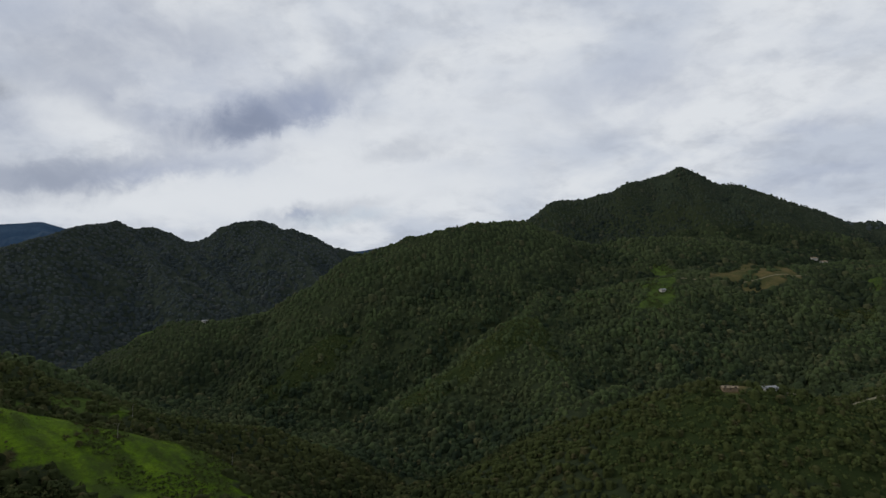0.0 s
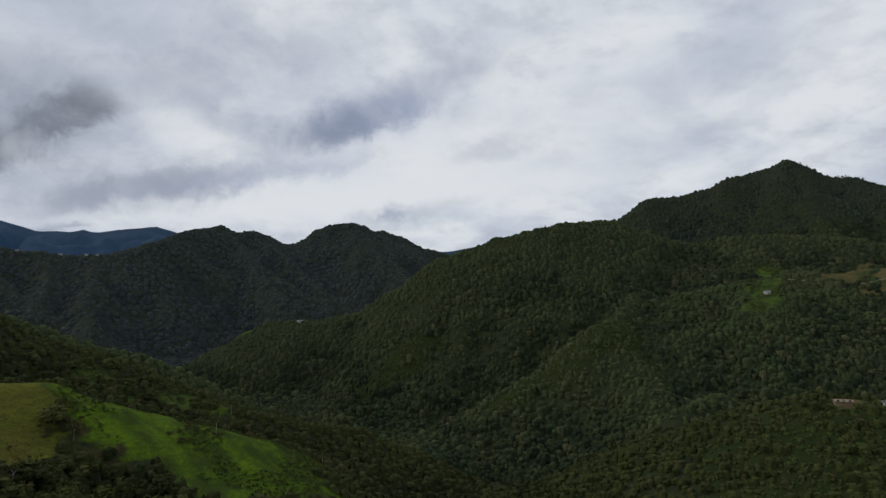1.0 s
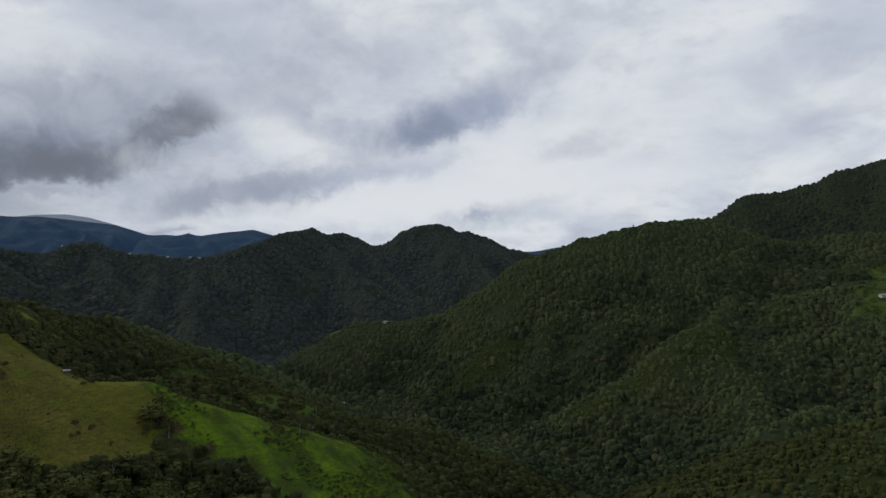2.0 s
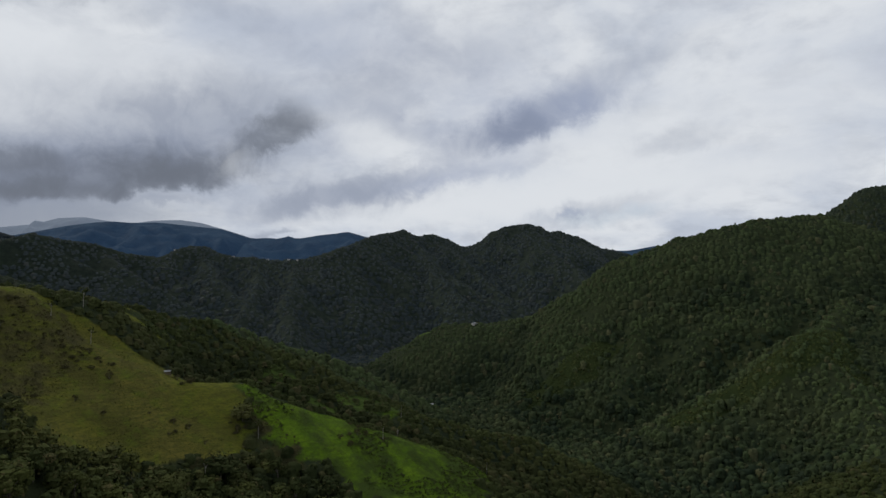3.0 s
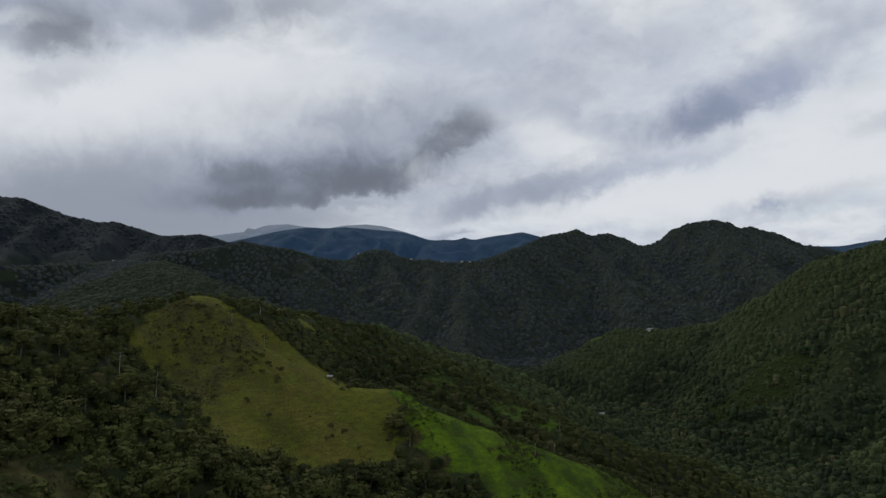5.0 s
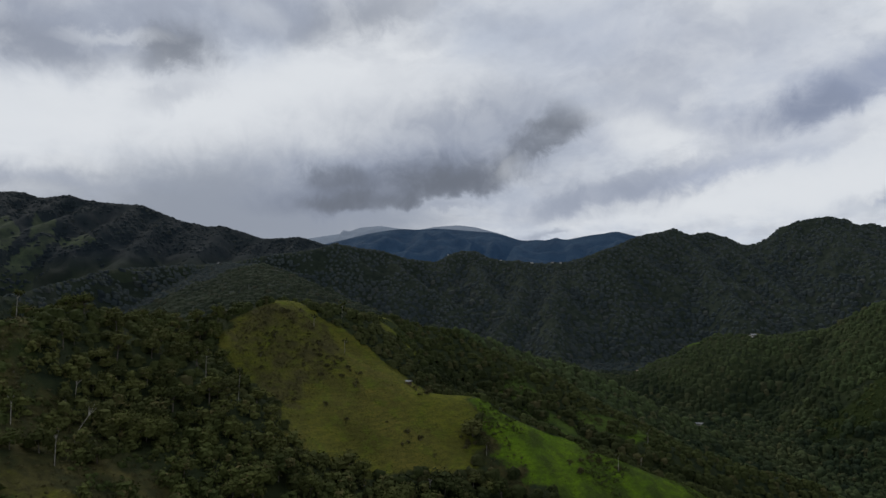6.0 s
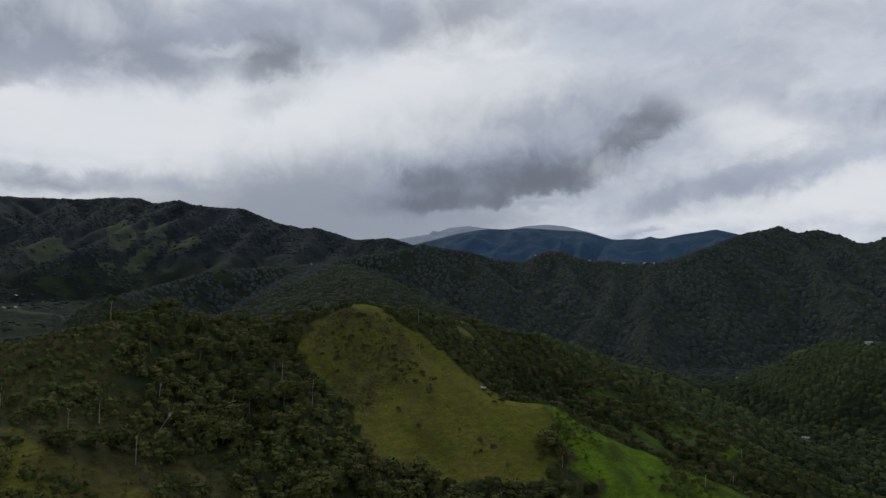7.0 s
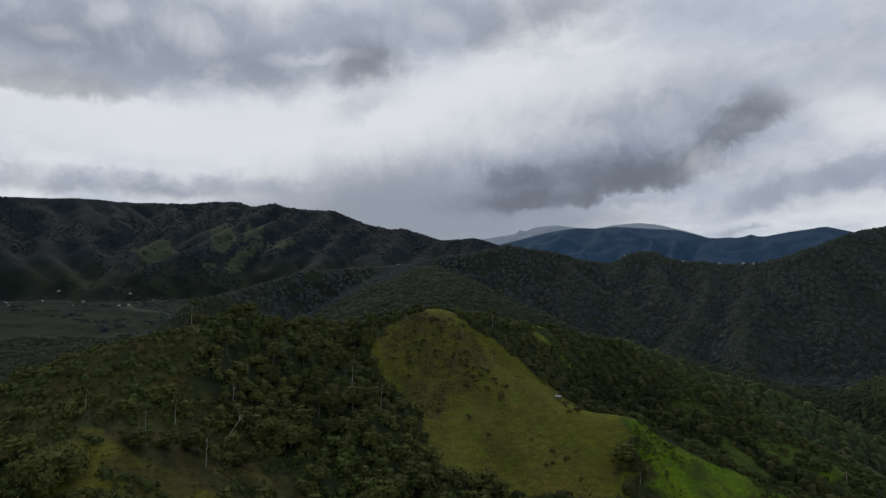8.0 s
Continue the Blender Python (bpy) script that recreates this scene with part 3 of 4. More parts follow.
FIELDS["fresh"] += [
    [(-224, 270), (-212, 277), (-192, 285), (-178, 296), (-165, 309), (-152, 327), (-138, 346), (-124, 366), (-114, 350), (-106, 318), (-96, 316), (-104, 296), (-122, 272), (-140, 252), (-158, 250),
     (-168, 256), (-180, 259), (-192, 260), (-206, 259), (-219, 259)],
    [(-201, 368), (-194, 384), (-184, 385), (-192, 367)],
]
FIELDS["soil"] += [
    [(319, 802), (372, 825), (401, 850), (438, 872), (462, 868), (452, 820), (436, 780), (414, 752), (374, 758), (352, 781)],
    [(152, 362), (170, 361), (172, 349), (154, 349)],
]
FIELDS["scrub"] += [
    [(-329, 288), (-318, 296), (-304, 314), (-290, 290), (-296, 272)],
    [(-262, 66), (-255, 82), (-240, 80), (-225, 62), (-204, 42), (-193, 28), (-196, 5), (-222, -5), (-240, 20), (-252, 45)],
    [(78, 340), (101, 360), (117, 364), (134, 363), (160, 360), (191, 352), (235, 352), (300, 364), (240, 300), (190, 275), (126, 275), (88, 300)],
    [(108, 744), (84, 712), (41, 676), (-3, 655), (-47, 640), (-32, 612), (11, 630), (55, 640), (92, 670), (110, 620), (124, 625), (122, 680)],
    [(-137, 792), (-104, 786), (-121, 757), (-158, 736), (-208, 724), (-230, 751), (-185, 768)],
    [(428, 702), (489, 708), (459, 662), (421, 662)],
    [(300, 380), (420, 440), (400, 380), (300, 330), (250, 330)],
]
FIELDS["brush"] += [
    [(-304, 178), (-300, 196), (-291, 210), (-280, 222), (-262, 219), (-248, 204), (-247, 185), (-236, 166), (-260, 166), (-276, 168), (-294, 171)],
    [(-226, 10), (-235, 30), (-250, 50), (-266, 72), (-260, 76), (-234, 76), (-217, 87), (-202, 100), (-183, 104), (-160, 90), (-165, 45), (-187, 41), (-198, 19), (-205, 5)],
    [(-216, 264), (-204, 264), (-190, 264), (-178, 261), (-166, 256), (-156, 246), (-172, 244), (-190, 248), (-205, 254)],
]


def cover_of(kind, x, y, wobble=7.0):
    x, y = x + wobble * layered(x, y, 26, 3, 61), y + wobble * layered(x, y, 26, 3, 65)
    return np.any([inside(p, x, y) for p in FIELDS[kind]] or [np.zeros(np.shape(x), bool)], axis=0)


ground_mesh = sheet_mesh("ground", np.stack([GX.ravel(), GY.ravel(), GZ.ravel()], 1), grid_quads(len(XS), len(YS)))
for kind in FIELDS:
    ground_mesh.attributes.new(kind, "FLOAT", "POINT").data.foreach_set("value", cover_of(kind, GX.ravel(), GY.ravel()).astype(np.float32))
gx, gy = GX.ravel(), GY.ravel()
# distance mask for the blue haze painted into the ground colour
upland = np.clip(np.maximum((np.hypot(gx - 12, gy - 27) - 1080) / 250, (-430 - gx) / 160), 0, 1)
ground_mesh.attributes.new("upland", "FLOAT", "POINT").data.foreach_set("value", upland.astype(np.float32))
# the western mountain, tinted bluer still for haze
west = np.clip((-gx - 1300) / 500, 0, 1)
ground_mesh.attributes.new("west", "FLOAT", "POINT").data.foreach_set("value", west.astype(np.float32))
plain = np.clip((-gx - 1150) / 250, 0, 1) * np.clip((330 - GZ.ravel()) / 90, 0, 1)
ground_mesh.attributes.new("plain", "FLOAT", "POINT").data.foreach_set("value", plain.astype(np.float32))
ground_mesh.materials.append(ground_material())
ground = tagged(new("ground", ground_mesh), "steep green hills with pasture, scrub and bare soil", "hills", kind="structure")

# ---- blue ranges in the distance ----
def far_range(name, crest, slope, seed, mat, label):
    """A far mountain range: a ridged sheet that falls away on both sides of a crest line."""
    p = np.array(crest, float)
    run = np.concatenate([[0], np.cumsum(np.hypot(*np.diff(p[:, :2], axis=0).T))])
    s = np.linspace(0, run[-1], 150)
    cx, cy, cz = (np.interp(s, run, p[:, k]) for k in range(3))
    tx, ty = np.gradient(cx, s), np.gradient(cy, s)
    k = np.hypot(tx, ty)
    nx, ny = -ty / k, tx / k
    side = np.concatenate([-np.linspace(1, 0, 50) ** 1.3, np.linspace(0, 1, 16)[1:]]) * 900
    S, D = np.meshgrid(s, side)
    X, Y = cx + nx * D, cy + ny * D
    ridge = 1 - np.abs(value_noise(S + 0.5 * D, D * 0.35, 170, seed)) * 1.5 + 0.5 * value_noise(S, D, 60, seed + 1)
    Z = cz - slope * np.abs(D) + np.clip((np.abs(D) - 30) / 150, 0, 1) * 70 * (ridge - 0.4) + 10 * layered(S, D, 120, 4, seed + 2) * np.clip(np.abs(D) / 120, 0.08, 1)
    me = sheet_mesh(name, np.stack([X.ravel(), Y.ravel(), Z.ravel()], 1), grid_quads(len(s), len(side)))
    me.materials.append(mat)
    return tagged(new(name, me), label, "mountains", kind="structure")


# the haze of the air is added as a faint emission of the slopes
def far_material(name, base, haze_glow, amount):
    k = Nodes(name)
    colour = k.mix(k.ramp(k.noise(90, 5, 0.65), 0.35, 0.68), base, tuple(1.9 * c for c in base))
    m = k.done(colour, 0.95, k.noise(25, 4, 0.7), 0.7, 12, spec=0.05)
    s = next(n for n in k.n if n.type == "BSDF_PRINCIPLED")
    s.inputs["Emission Color"].default_value, s.inputs["Emission Strength"].default_value = (*haze_glow, 1), amount
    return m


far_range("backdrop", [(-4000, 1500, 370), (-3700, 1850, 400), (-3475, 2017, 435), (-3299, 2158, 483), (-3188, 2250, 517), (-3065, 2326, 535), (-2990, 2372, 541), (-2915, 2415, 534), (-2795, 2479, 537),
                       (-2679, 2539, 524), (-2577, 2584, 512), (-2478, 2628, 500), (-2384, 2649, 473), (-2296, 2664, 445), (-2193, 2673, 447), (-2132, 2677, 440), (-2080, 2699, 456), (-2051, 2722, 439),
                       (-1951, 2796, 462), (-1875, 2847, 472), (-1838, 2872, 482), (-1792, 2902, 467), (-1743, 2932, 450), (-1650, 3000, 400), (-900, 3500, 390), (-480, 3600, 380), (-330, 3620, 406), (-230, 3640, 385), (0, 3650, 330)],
          0.5, 80, far_material("far_range", (0.012, 0.020, 0.026), (0.08, 0.21, 0.50), 0.08), "distant forested mountain range, blue haze added as a glow")
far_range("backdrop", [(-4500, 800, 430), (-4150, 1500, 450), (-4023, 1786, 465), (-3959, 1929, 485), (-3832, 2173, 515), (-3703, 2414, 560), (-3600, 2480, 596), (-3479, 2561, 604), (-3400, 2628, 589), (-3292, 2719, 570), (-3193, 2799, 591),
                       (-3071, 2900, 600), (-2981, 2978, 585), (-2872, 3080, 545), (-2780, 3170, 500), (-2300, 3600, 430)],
          0.45, 90, far_material("rain_range", (0.03, 0.04, 0.05), (0.31, 0.37, 0.48), 0.34), "pale grey range, its rain haze added as a glow")

# ---- trees ----
def part(name, mesh, mat, parent=None, label=""):
    """One mesh object under a thing or a part."""
    if mat and not mesh.materials:
        mesh.materials.append(mat)
    ob = new(name, mesh)
    ob.parent = parent
    return tagged(ob, label)


def thing(name, label, category, place, turn=0.0, group=""):
    ob = new(name)
    ob.empty_display_size = 0.5
    ob.matrix_basis = pose(*place, 0, 0, turn)
    return tagged(ob, label, category, group)


def dome(sides, rings, rng, rough=0.16, under=0.25):
    """A lumpy crown as vertices and triangles, about 1 in radius, its foot a little under z = 0."""
    verts, tris = [], []
    for k in range(rings):
        a = -under + (math.pi / 2 + under) * k / rings
        for s in range(sides):
            b = 2 * math.pi * (s + 0.5 * (k % 2)) / sides
            r = 1 + rng.uniform(-rough, rough)
            verts.append((math.cos(a) * math.cos(b) * r, math.cos(a) * math.sin(b) * r, math.sin(a) * r))
    verts.append((0, 0, 0.9 + 0.5 * rng.uniform(-rough, rough)))
    for k in range(rings - 1):
        for s in range(sides):
            a, b = k * sides + s, k * sides + (s + 1) % sides
            tris += [(a, b, b + sides), (a, b + sides, a + sides)]
    top = len(verts) - 1
    tris += [((rings - 1) * sides + s, (rings - 1) * sides + (s + 1) % sides, top) for s in range(sides)]
    return np.array(verts), np.array(tris)


def sprays(count, size, lobes, rng, fold=0.25, wild=0.75):
    """Leafy sprays, each a bent pair of triangles, over the upper sides of some lobes (x, y, z, radius)."""
    verts, tris = [], []
    for n in range(count):
        x, y, z, r = lobes[n % len(lobes)]
        up, b = rng.uniform(-0.45, 1.0), rng.uniform(0, 2 * math.pi)
        flat = math.sqrt(1 - up * up)
        out = Vector((flat * math.cos(b), flat * math.sin(b), up))
        c = Vector((x, y, z)) + out * r * rng.uniform(0.82, 1.08)
        lean = (out + Vector((rng.uniform(-1, 1), rng.uniform(-1, 1), rng.uniform(-0.6, 1.0))) * wild).normalized()
        u = lean.orthogonal().normalized()
        u = (u * math.cos(b * 3) + lean.cross(u) * math.sin(b * 3)).normalized()
        v = lean.cross(u)
        s = size * rng.uniform(0.6, 1.35)
        k = len(verts)
        verts += [tuple(c - u * s * 0.6), tuple(c + v * s * 0.42 - lean * s * fold), tuple(c + u * s * 0.7), tuple(c - v * s * 0.45 - lean * s * fold)]
        tris += [(k, k + 1, k + 2), (k, k + 2, k + 3)]
    return np.array(verts), np.array(tris)


def joined(pieces):
    verts, tris, n = [], [], 0
    for v, t in pieces:
        verts.append(v)
        tris.append(t + n)
        n += len(v)
    return np.concatenate(verts), np.concatenate(tris)


def tube(points, radii, sides=6):
    """A tapered limb along points."""
    verts, tris = [], []
    for k, (p, r) in enumerate(zip(points, radii)):
        q = Vector(points[min(k + 1, len(points) - 1)]) - Vector(points[max(k - 1, 0)])
        u = q.orthogonal().normalized()
        v = q.normalized().cross(u)
        for s in range(sides):
            b = 2 * math.pi * s / sides
            verts.append(tuple(Vector(p) + u * r * math.cos(b) + v * r * math.sin(b)))
    for k in range(len(points) - 1):
        for s in range(sides):
            a, b = k * sides + s, k * sides + (s + 1) % sides
            tris += [(a, b, b + sides), (a, b + sides, a + sides)]
    return np.array(verts), np.array(tris)


def crown_lobes(rng, count, spread, low, high, radius):
    out = [(0, 0, high - radius, radius)]
    for k in range(count - 1):
        b = 2 * math.pi * k / (count - 1) + rng.uniform(-0.4, 0.4)
        d = spread * rng.uniform(0.55, 1.0)
        out.append((d * math.cos(b), d * math.sin(b), rng.uniform(low, high - radius), radius * rng.uniform(0.65, 1.0)))
    return out


def lobed_crown(rng, lobes, count, size):
    """A dark leafy heart in each lobe, and many small sprays of leaves around it at all angles."""
    pieces = []
    for x, y, z, r in lobes:
        v, t = dome(6, 2, rng, 0.25, 0.6)
        pieces.append((v * (r * 0.66, r * 0.66, r * 0.6) + (x, y, z), t))
    return joined(pieces + [sprays(count, size, lobes, rng, 0.12, 0.75)])


# small trees to stamp out by the thousand, about 1 wide in radius and standing on z = 0
TREE_RNG = random.Random(11)
STAMP_NEAR, STAMP_MID, STAMP_FAR = [], [], []
for k in range(12):
    lobes = crown_lobes(TREE_RNG, 8, 0.66, 0.0, TREE_RNG.uniform(1.2, 1.65), 0.50)
    body = [(dome(5, 2, TREE_RNG, 0.2, 0.5)[0] * (r * 0.8) + (x, y, z), dome(5, 2, TREE_RNG)[1]) for x, y, z, r in lobes[:4]]
    STAMP_NEAR.append(joined(body + [sprays(88, 0.24, lobes, TREE_RNG, 0.12, 0.7), tube([(0, 0, -0.5), (0.05, 0, 1.0)], [0.07, 0.04], 4)]))
for k in range(12):
    v, t = dome(6, 2, TREE_RNG, 0.2, 0.2)
    pieces = [(v * (0.78, 0.78, TREE_RNG.uniform(0.75, 1.15)) + (0, 0, 0.05), t)]
    for j in range(2):
        b = TREE_RNG.uniform(0, 2 * math.pi)
        v, t = dome(4, 2, TREE_RNG, 0.2, 0.2)
        pieces.append((v * TREE_RNG.uniform(0.42, 0.6) + (0.6 * math.cos(b), 0.6 * math.sin(b), TREE_RNG.uniform(0.0, 0.5)), t))
    STAMP_MID.append(joined(pieces + [sprays(5, 0.42, crown_lobes(TREE_RNG, 4, 0.6, 0.3, 1.0, 0.4), TREE_RNG, 0.2, 1.0)]))
STAMP_BUSH = []
for k in range(6):
    lobes = crown_lobes(TREE_RNG, 4, 0.5, 0.5, 1.35, 0.6)
    v, t = dome(5, 2, TREE_RNG, 0.2, 0.3)
    STAMP_BUSH.append(joined([(v * (0.66, 0.66, 0.7) + (0, 0, 0.1), t), sprays(15, 0.5, [(x, y, z - 0.4, r) for x, y, z, r in lobes], TREE_RNG, 0.2, 1.1)]))
for k in range(10):
    v, t = dome(6, 2, TREE_RNG, 0.22, 0.15)
    STAMP_FAR.append((v * (0.95, 0.95, TREE_RNG.uniform(0.8, 1.2)) + (0, 0, -0.15), t))


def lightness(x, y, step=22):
    """Open, lighter growth on spurs and dark, tall growth in the gullies, deepened as painted relief shading, 0 to 1.
    """
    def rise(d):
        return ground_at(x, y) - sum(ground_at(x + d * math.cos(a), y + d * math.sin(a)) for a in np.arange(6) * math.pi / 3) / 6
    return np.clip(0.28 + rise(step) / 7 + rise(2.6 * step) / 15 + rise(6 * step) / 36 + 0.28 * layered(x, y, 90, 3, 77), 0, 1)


def stamped(name, stamps, x, y, z, size, tall, mat, label, seed, smooth=True, drape=0.0):
    """Many trees as one mesh; each has a tone of its own. Draped crowns follow the slope under them."""
    rng = np.random.default_rng(seed)
    n = len(x)
    turn, kind = rng.uniform(0, 2 * np.pi, n), rng.integers(0, len(stamps), n)
    # the relief's light and shade is put into half of the tone
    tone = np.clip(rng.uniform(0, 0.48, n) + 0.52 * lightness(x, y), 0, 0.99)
    verts, tris, tones, base = [], [], [], 0
    for k, (v, t) in enumerate(stamps):
        i = np.nonzero(kind == k)[0]
        c, s = np.cos(turn[i])[:, None], np.sin(turn[i])[:, None]
        w = size[i][:, None]
        px = x[i][:, None] + w * (v[:, 0] * c - v[:, 1] * s)
        py = y[i][:, None] + w * (v[:, 0] * s + v[:, 1] * c)
        pz = z[i][:, None] + drape * (ground_at(px, py) - z[i][:, None]) + tall[i][:, None] * v[:, 2]
        verts.append(np.stack([px, py, pz], -1).reshape(-1, 3))
        tris.append((t[None] + (np.arange(len(i)) * len(v))[:, None, None] + base).reshape(-1, 3))
        tones.append(np.repeat(tone[i], len(v)))
        base += len(i) * len(v)
    me = sheet_mesh(name, np.concatenate(verts), np.concatenate(tris), smooth)
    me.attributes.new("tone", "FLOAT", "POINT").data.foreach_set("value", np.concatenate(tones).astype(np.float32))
    me.materials.append(mat)
    return tagged(new(name, me), label, "forest", kind="stuff")


def jittered(x0, x1, y0, y1, gap, seed):
    rng = np.random.default_rng(seed)
    gx, gy = np.meshgrid(np.arange(x0, x1, gap), np.arange(y0, y1, gap))
    return gx.ravel() + rng.uniform(-0.45, 0.45, gx.size) * gap, gy.ravel() + rng.uniform(-0.45, 0.45, gx.size) * gap, rng


def wooded(x, y, rng, thin=0.08, gap=0.62):
    """Which sites bear a tree: none on pasture and soil, few on the scrubby fields, with gaps in the woods."""
    bare = cover_of("grass", x, y) | cover_of("fresh", x, y) | (cover_of("soil", x, y) & (layered(x, y, 20, 2, 72) < 0.3))
    gaps = layered(x, y, 38, 3, 70) > gap
    bare |= (cover_of("scrub", x, y) & (rng.uniform(0, 1, len(x)) < 0.62)) | (cover_of("brush", x, y) & (rng.uniform(0, 1, len(x)) < 0.84))
    bare |= cover_of("meadow", x, y) & (layered(x, y, 24, 2, 71) < 0.3)
    return ~bare & ~(gaps & (rng.uniform(0, 1, len(x)) < 0.75)) & (rng.uniform(0, 1, len(x)) > thin)


def sector(x, y, near, far, first=-40, last=104):
    """The land between two distances from the flight's middle, over some bearings to the left of +y."""
    r, b = np.hypot(x - 12, y - 27), np.degrees(np.arctan2(-(x - 12), y - 27))
    return (r >= near) & (r < far) & (b > first) & (b < last)


def facing(x, y, near=40, drop=22):
    """Leaves out the far sides of the hills, which fall away from the flight."""
    r = np.hypot(x - 12, y - 27)
    return ground_at(x + (12 - x) / r * near, y + (27 - y) / r * near) < ground_at(x, y) + drop


NEAR_WOOD = leaf_material("woodland_leaves", (0.032, 0.042, 0.015), (0.084, 0.096, 0.027), (0.108, 0.090, 0.039), 0.5)
SPUR_WOOD = leaf_material("spur_woodland_leaves", (0.013, 0.018, 0.007), (0.041, 0.051, 0.016), (0.054, 0.050, 0.022), 0.6, 1.2)
WOOD = leaf_material("valley_woodland_leaves", (0.014, 0.022, 0.013), (0.056, 0.078, 0.030), (0.070, 0.070, 0.034), 0.5, 1.6)
# blue haze of the distance is put into the far and western leaf colours
HAZY_FAR_WOOD = leaf_material("hazy_far_leaves", (0.024, 0.033, 0.035), (0.043, 0.054, 0.053), (0.050, 0.055, 0.049), 0.15, 4.0)
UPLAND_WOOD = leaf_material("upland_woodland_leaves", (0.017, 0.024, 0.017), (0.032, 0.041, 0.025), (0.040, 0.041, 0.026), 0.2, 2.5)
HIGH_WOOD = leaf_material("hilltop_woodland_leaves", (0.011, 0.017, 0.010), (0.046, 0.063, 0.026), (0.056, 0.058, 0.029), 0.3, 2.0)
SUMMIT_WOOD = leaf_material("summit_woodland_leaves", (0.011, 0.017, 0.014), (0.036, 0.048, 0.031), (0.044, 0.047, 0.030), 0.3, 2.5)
HAZY_WEST_WOOD = leaf_material("hazy_western_leaves", (0.010, 0.016, 0.020), (0.018, 0.025, 0.028), (0.023, 0.028, 0.025), 0.1, 7.0)
GROVE = (-330, -120, -60, 330)  # the stretch of the hill whose trees stand as single things


def in_grove(x, y):
    return (x > GROVE[0]) & (x < GROVE[1]) & (y > GROVE[2]) & (y < GROVE[3])


# close woods: the grove by the pasture, and the slopes behind it
x, y, rng = jittered(-460, 320, -40, 480, 5.2, 21)
keep = sector(x, y, 95, 470) & wooded(x, y, rng, 0.02, 1.5)
x, y = x[keep], y[keep]
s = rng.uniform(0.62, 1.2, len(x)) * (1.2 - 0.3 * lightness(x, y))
single = np.zeros(len(x), bool)
single[np.nonzero(in_grove(x, y) & (rng.uniform(0, 1, len(x)) < 0.24))[0]] = True
picked = np.nonzero(single)[0]
picked = picked[np.argsort(np.hypot(x[picked] + 200, y[picked] - 120))[:270]]
SINGLE_X, SINGLE_Y, SINGLE_S = x[picked], y[picked], s[picked]
rest = np.ones(len(x), bool)
rest[picked] = False
close = rest & sector(x, y, 0, 262, -180, 180)
behind = rest & ~close & facing(x, y)
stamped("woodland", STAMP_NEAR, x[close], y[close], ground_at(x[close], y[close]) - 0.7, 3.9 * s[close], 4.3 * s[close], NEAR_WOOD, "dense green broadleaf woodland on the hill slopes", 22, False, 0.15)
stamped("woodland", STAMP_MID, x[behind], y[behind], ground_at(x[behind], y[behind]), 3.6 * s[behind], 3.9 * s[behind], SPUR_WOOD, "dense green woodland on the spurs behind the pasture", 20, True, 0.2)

# woods over the valley
x, y, rng = jittered(-1250, 900, -260, 1250, 5.8, 23)
keep = sector(x, y, 470, 1240) & facing(x, y) & wooded(x, y, rng, 0.04, 1.0)
x, y = x[keep], y[keep]
keep = rng.uniform(0, 1, len(x)) < np.where(x < -650, 0.8, 1.0)
x, y = x[keep], y[keep]
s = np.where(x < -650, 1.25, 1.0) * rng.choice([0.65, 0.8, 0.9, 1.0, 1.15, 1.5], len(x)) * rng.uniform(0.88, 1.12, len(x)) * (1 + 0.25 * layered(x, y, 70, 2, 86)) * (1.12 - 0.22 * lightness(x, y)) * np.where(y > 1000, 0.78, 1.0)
reach = np.hypot(x - 12, y - 27)
behind_pasture = (x < -330) & (y < 0.9 * -x + 330)
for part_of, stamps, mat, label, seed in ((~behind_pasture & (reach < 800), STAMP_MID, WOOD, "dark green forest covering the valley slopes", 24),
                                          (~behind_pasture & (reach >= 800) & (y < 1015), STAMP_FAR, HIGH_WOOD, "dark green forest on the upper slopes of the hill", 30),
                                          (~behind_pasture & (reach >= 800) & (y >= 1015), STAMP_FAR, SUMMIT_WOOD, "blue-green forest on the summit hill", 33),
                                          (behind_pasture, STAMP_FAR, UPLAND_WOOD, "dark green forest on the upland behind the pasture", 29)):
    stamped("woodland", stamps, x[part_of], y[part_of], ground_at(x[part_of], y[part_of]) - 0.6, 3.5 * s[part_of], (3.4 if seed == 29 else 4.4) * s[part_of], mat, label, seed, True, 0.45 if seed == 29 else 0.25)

# taller trees along the crests, against the sky
crest = [(x0 + (x1 - x0) * k / 8, y0 + (y1 - y0) * k / 8) for name in ("hill_front", "summit", "bench") for (x0, y0, _), (x1, y1, _) in zip(CRESTS[name][0], CRESTS[name][0][1:]) for k in range(8)]
rng = np.random.default_rng(45)
x, y = np.array(crest).T + rng.normal(0, 4, (2, len(crest)))
keep = layered(x, y, 70, 2, 46) > 0.12
x, y = x[keep], y[keep]
s = rng.uniform(0.5, 1.15, len(x))
stamped("woodland", STAMP_NEAR, x, y, ground_at(x, y) - 0.8, 2.4 * s, 3.6 * s, WOOD, "scattered trees along the crest of the wooded hill", 47, False)

# woods on the range behind
x, y, rng = jittered(-1650, 900, 100, 2050, 9.6, 25)
keep = sector(x, y, 1240, 2080) & facing(x, y) & wooded(x, y, rng, 0.04)
x, y = x[keep], y[keep]
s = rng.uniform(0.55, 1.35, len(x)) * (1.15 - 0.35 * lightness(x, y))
stamped("woodland", STAMP_FAR, x, y, ground_at(x, y), 5.6 * s, 4.0 * s, HAZY_FAR_WOOD, "dark forest on the mountain range", 26, True, 0.5)

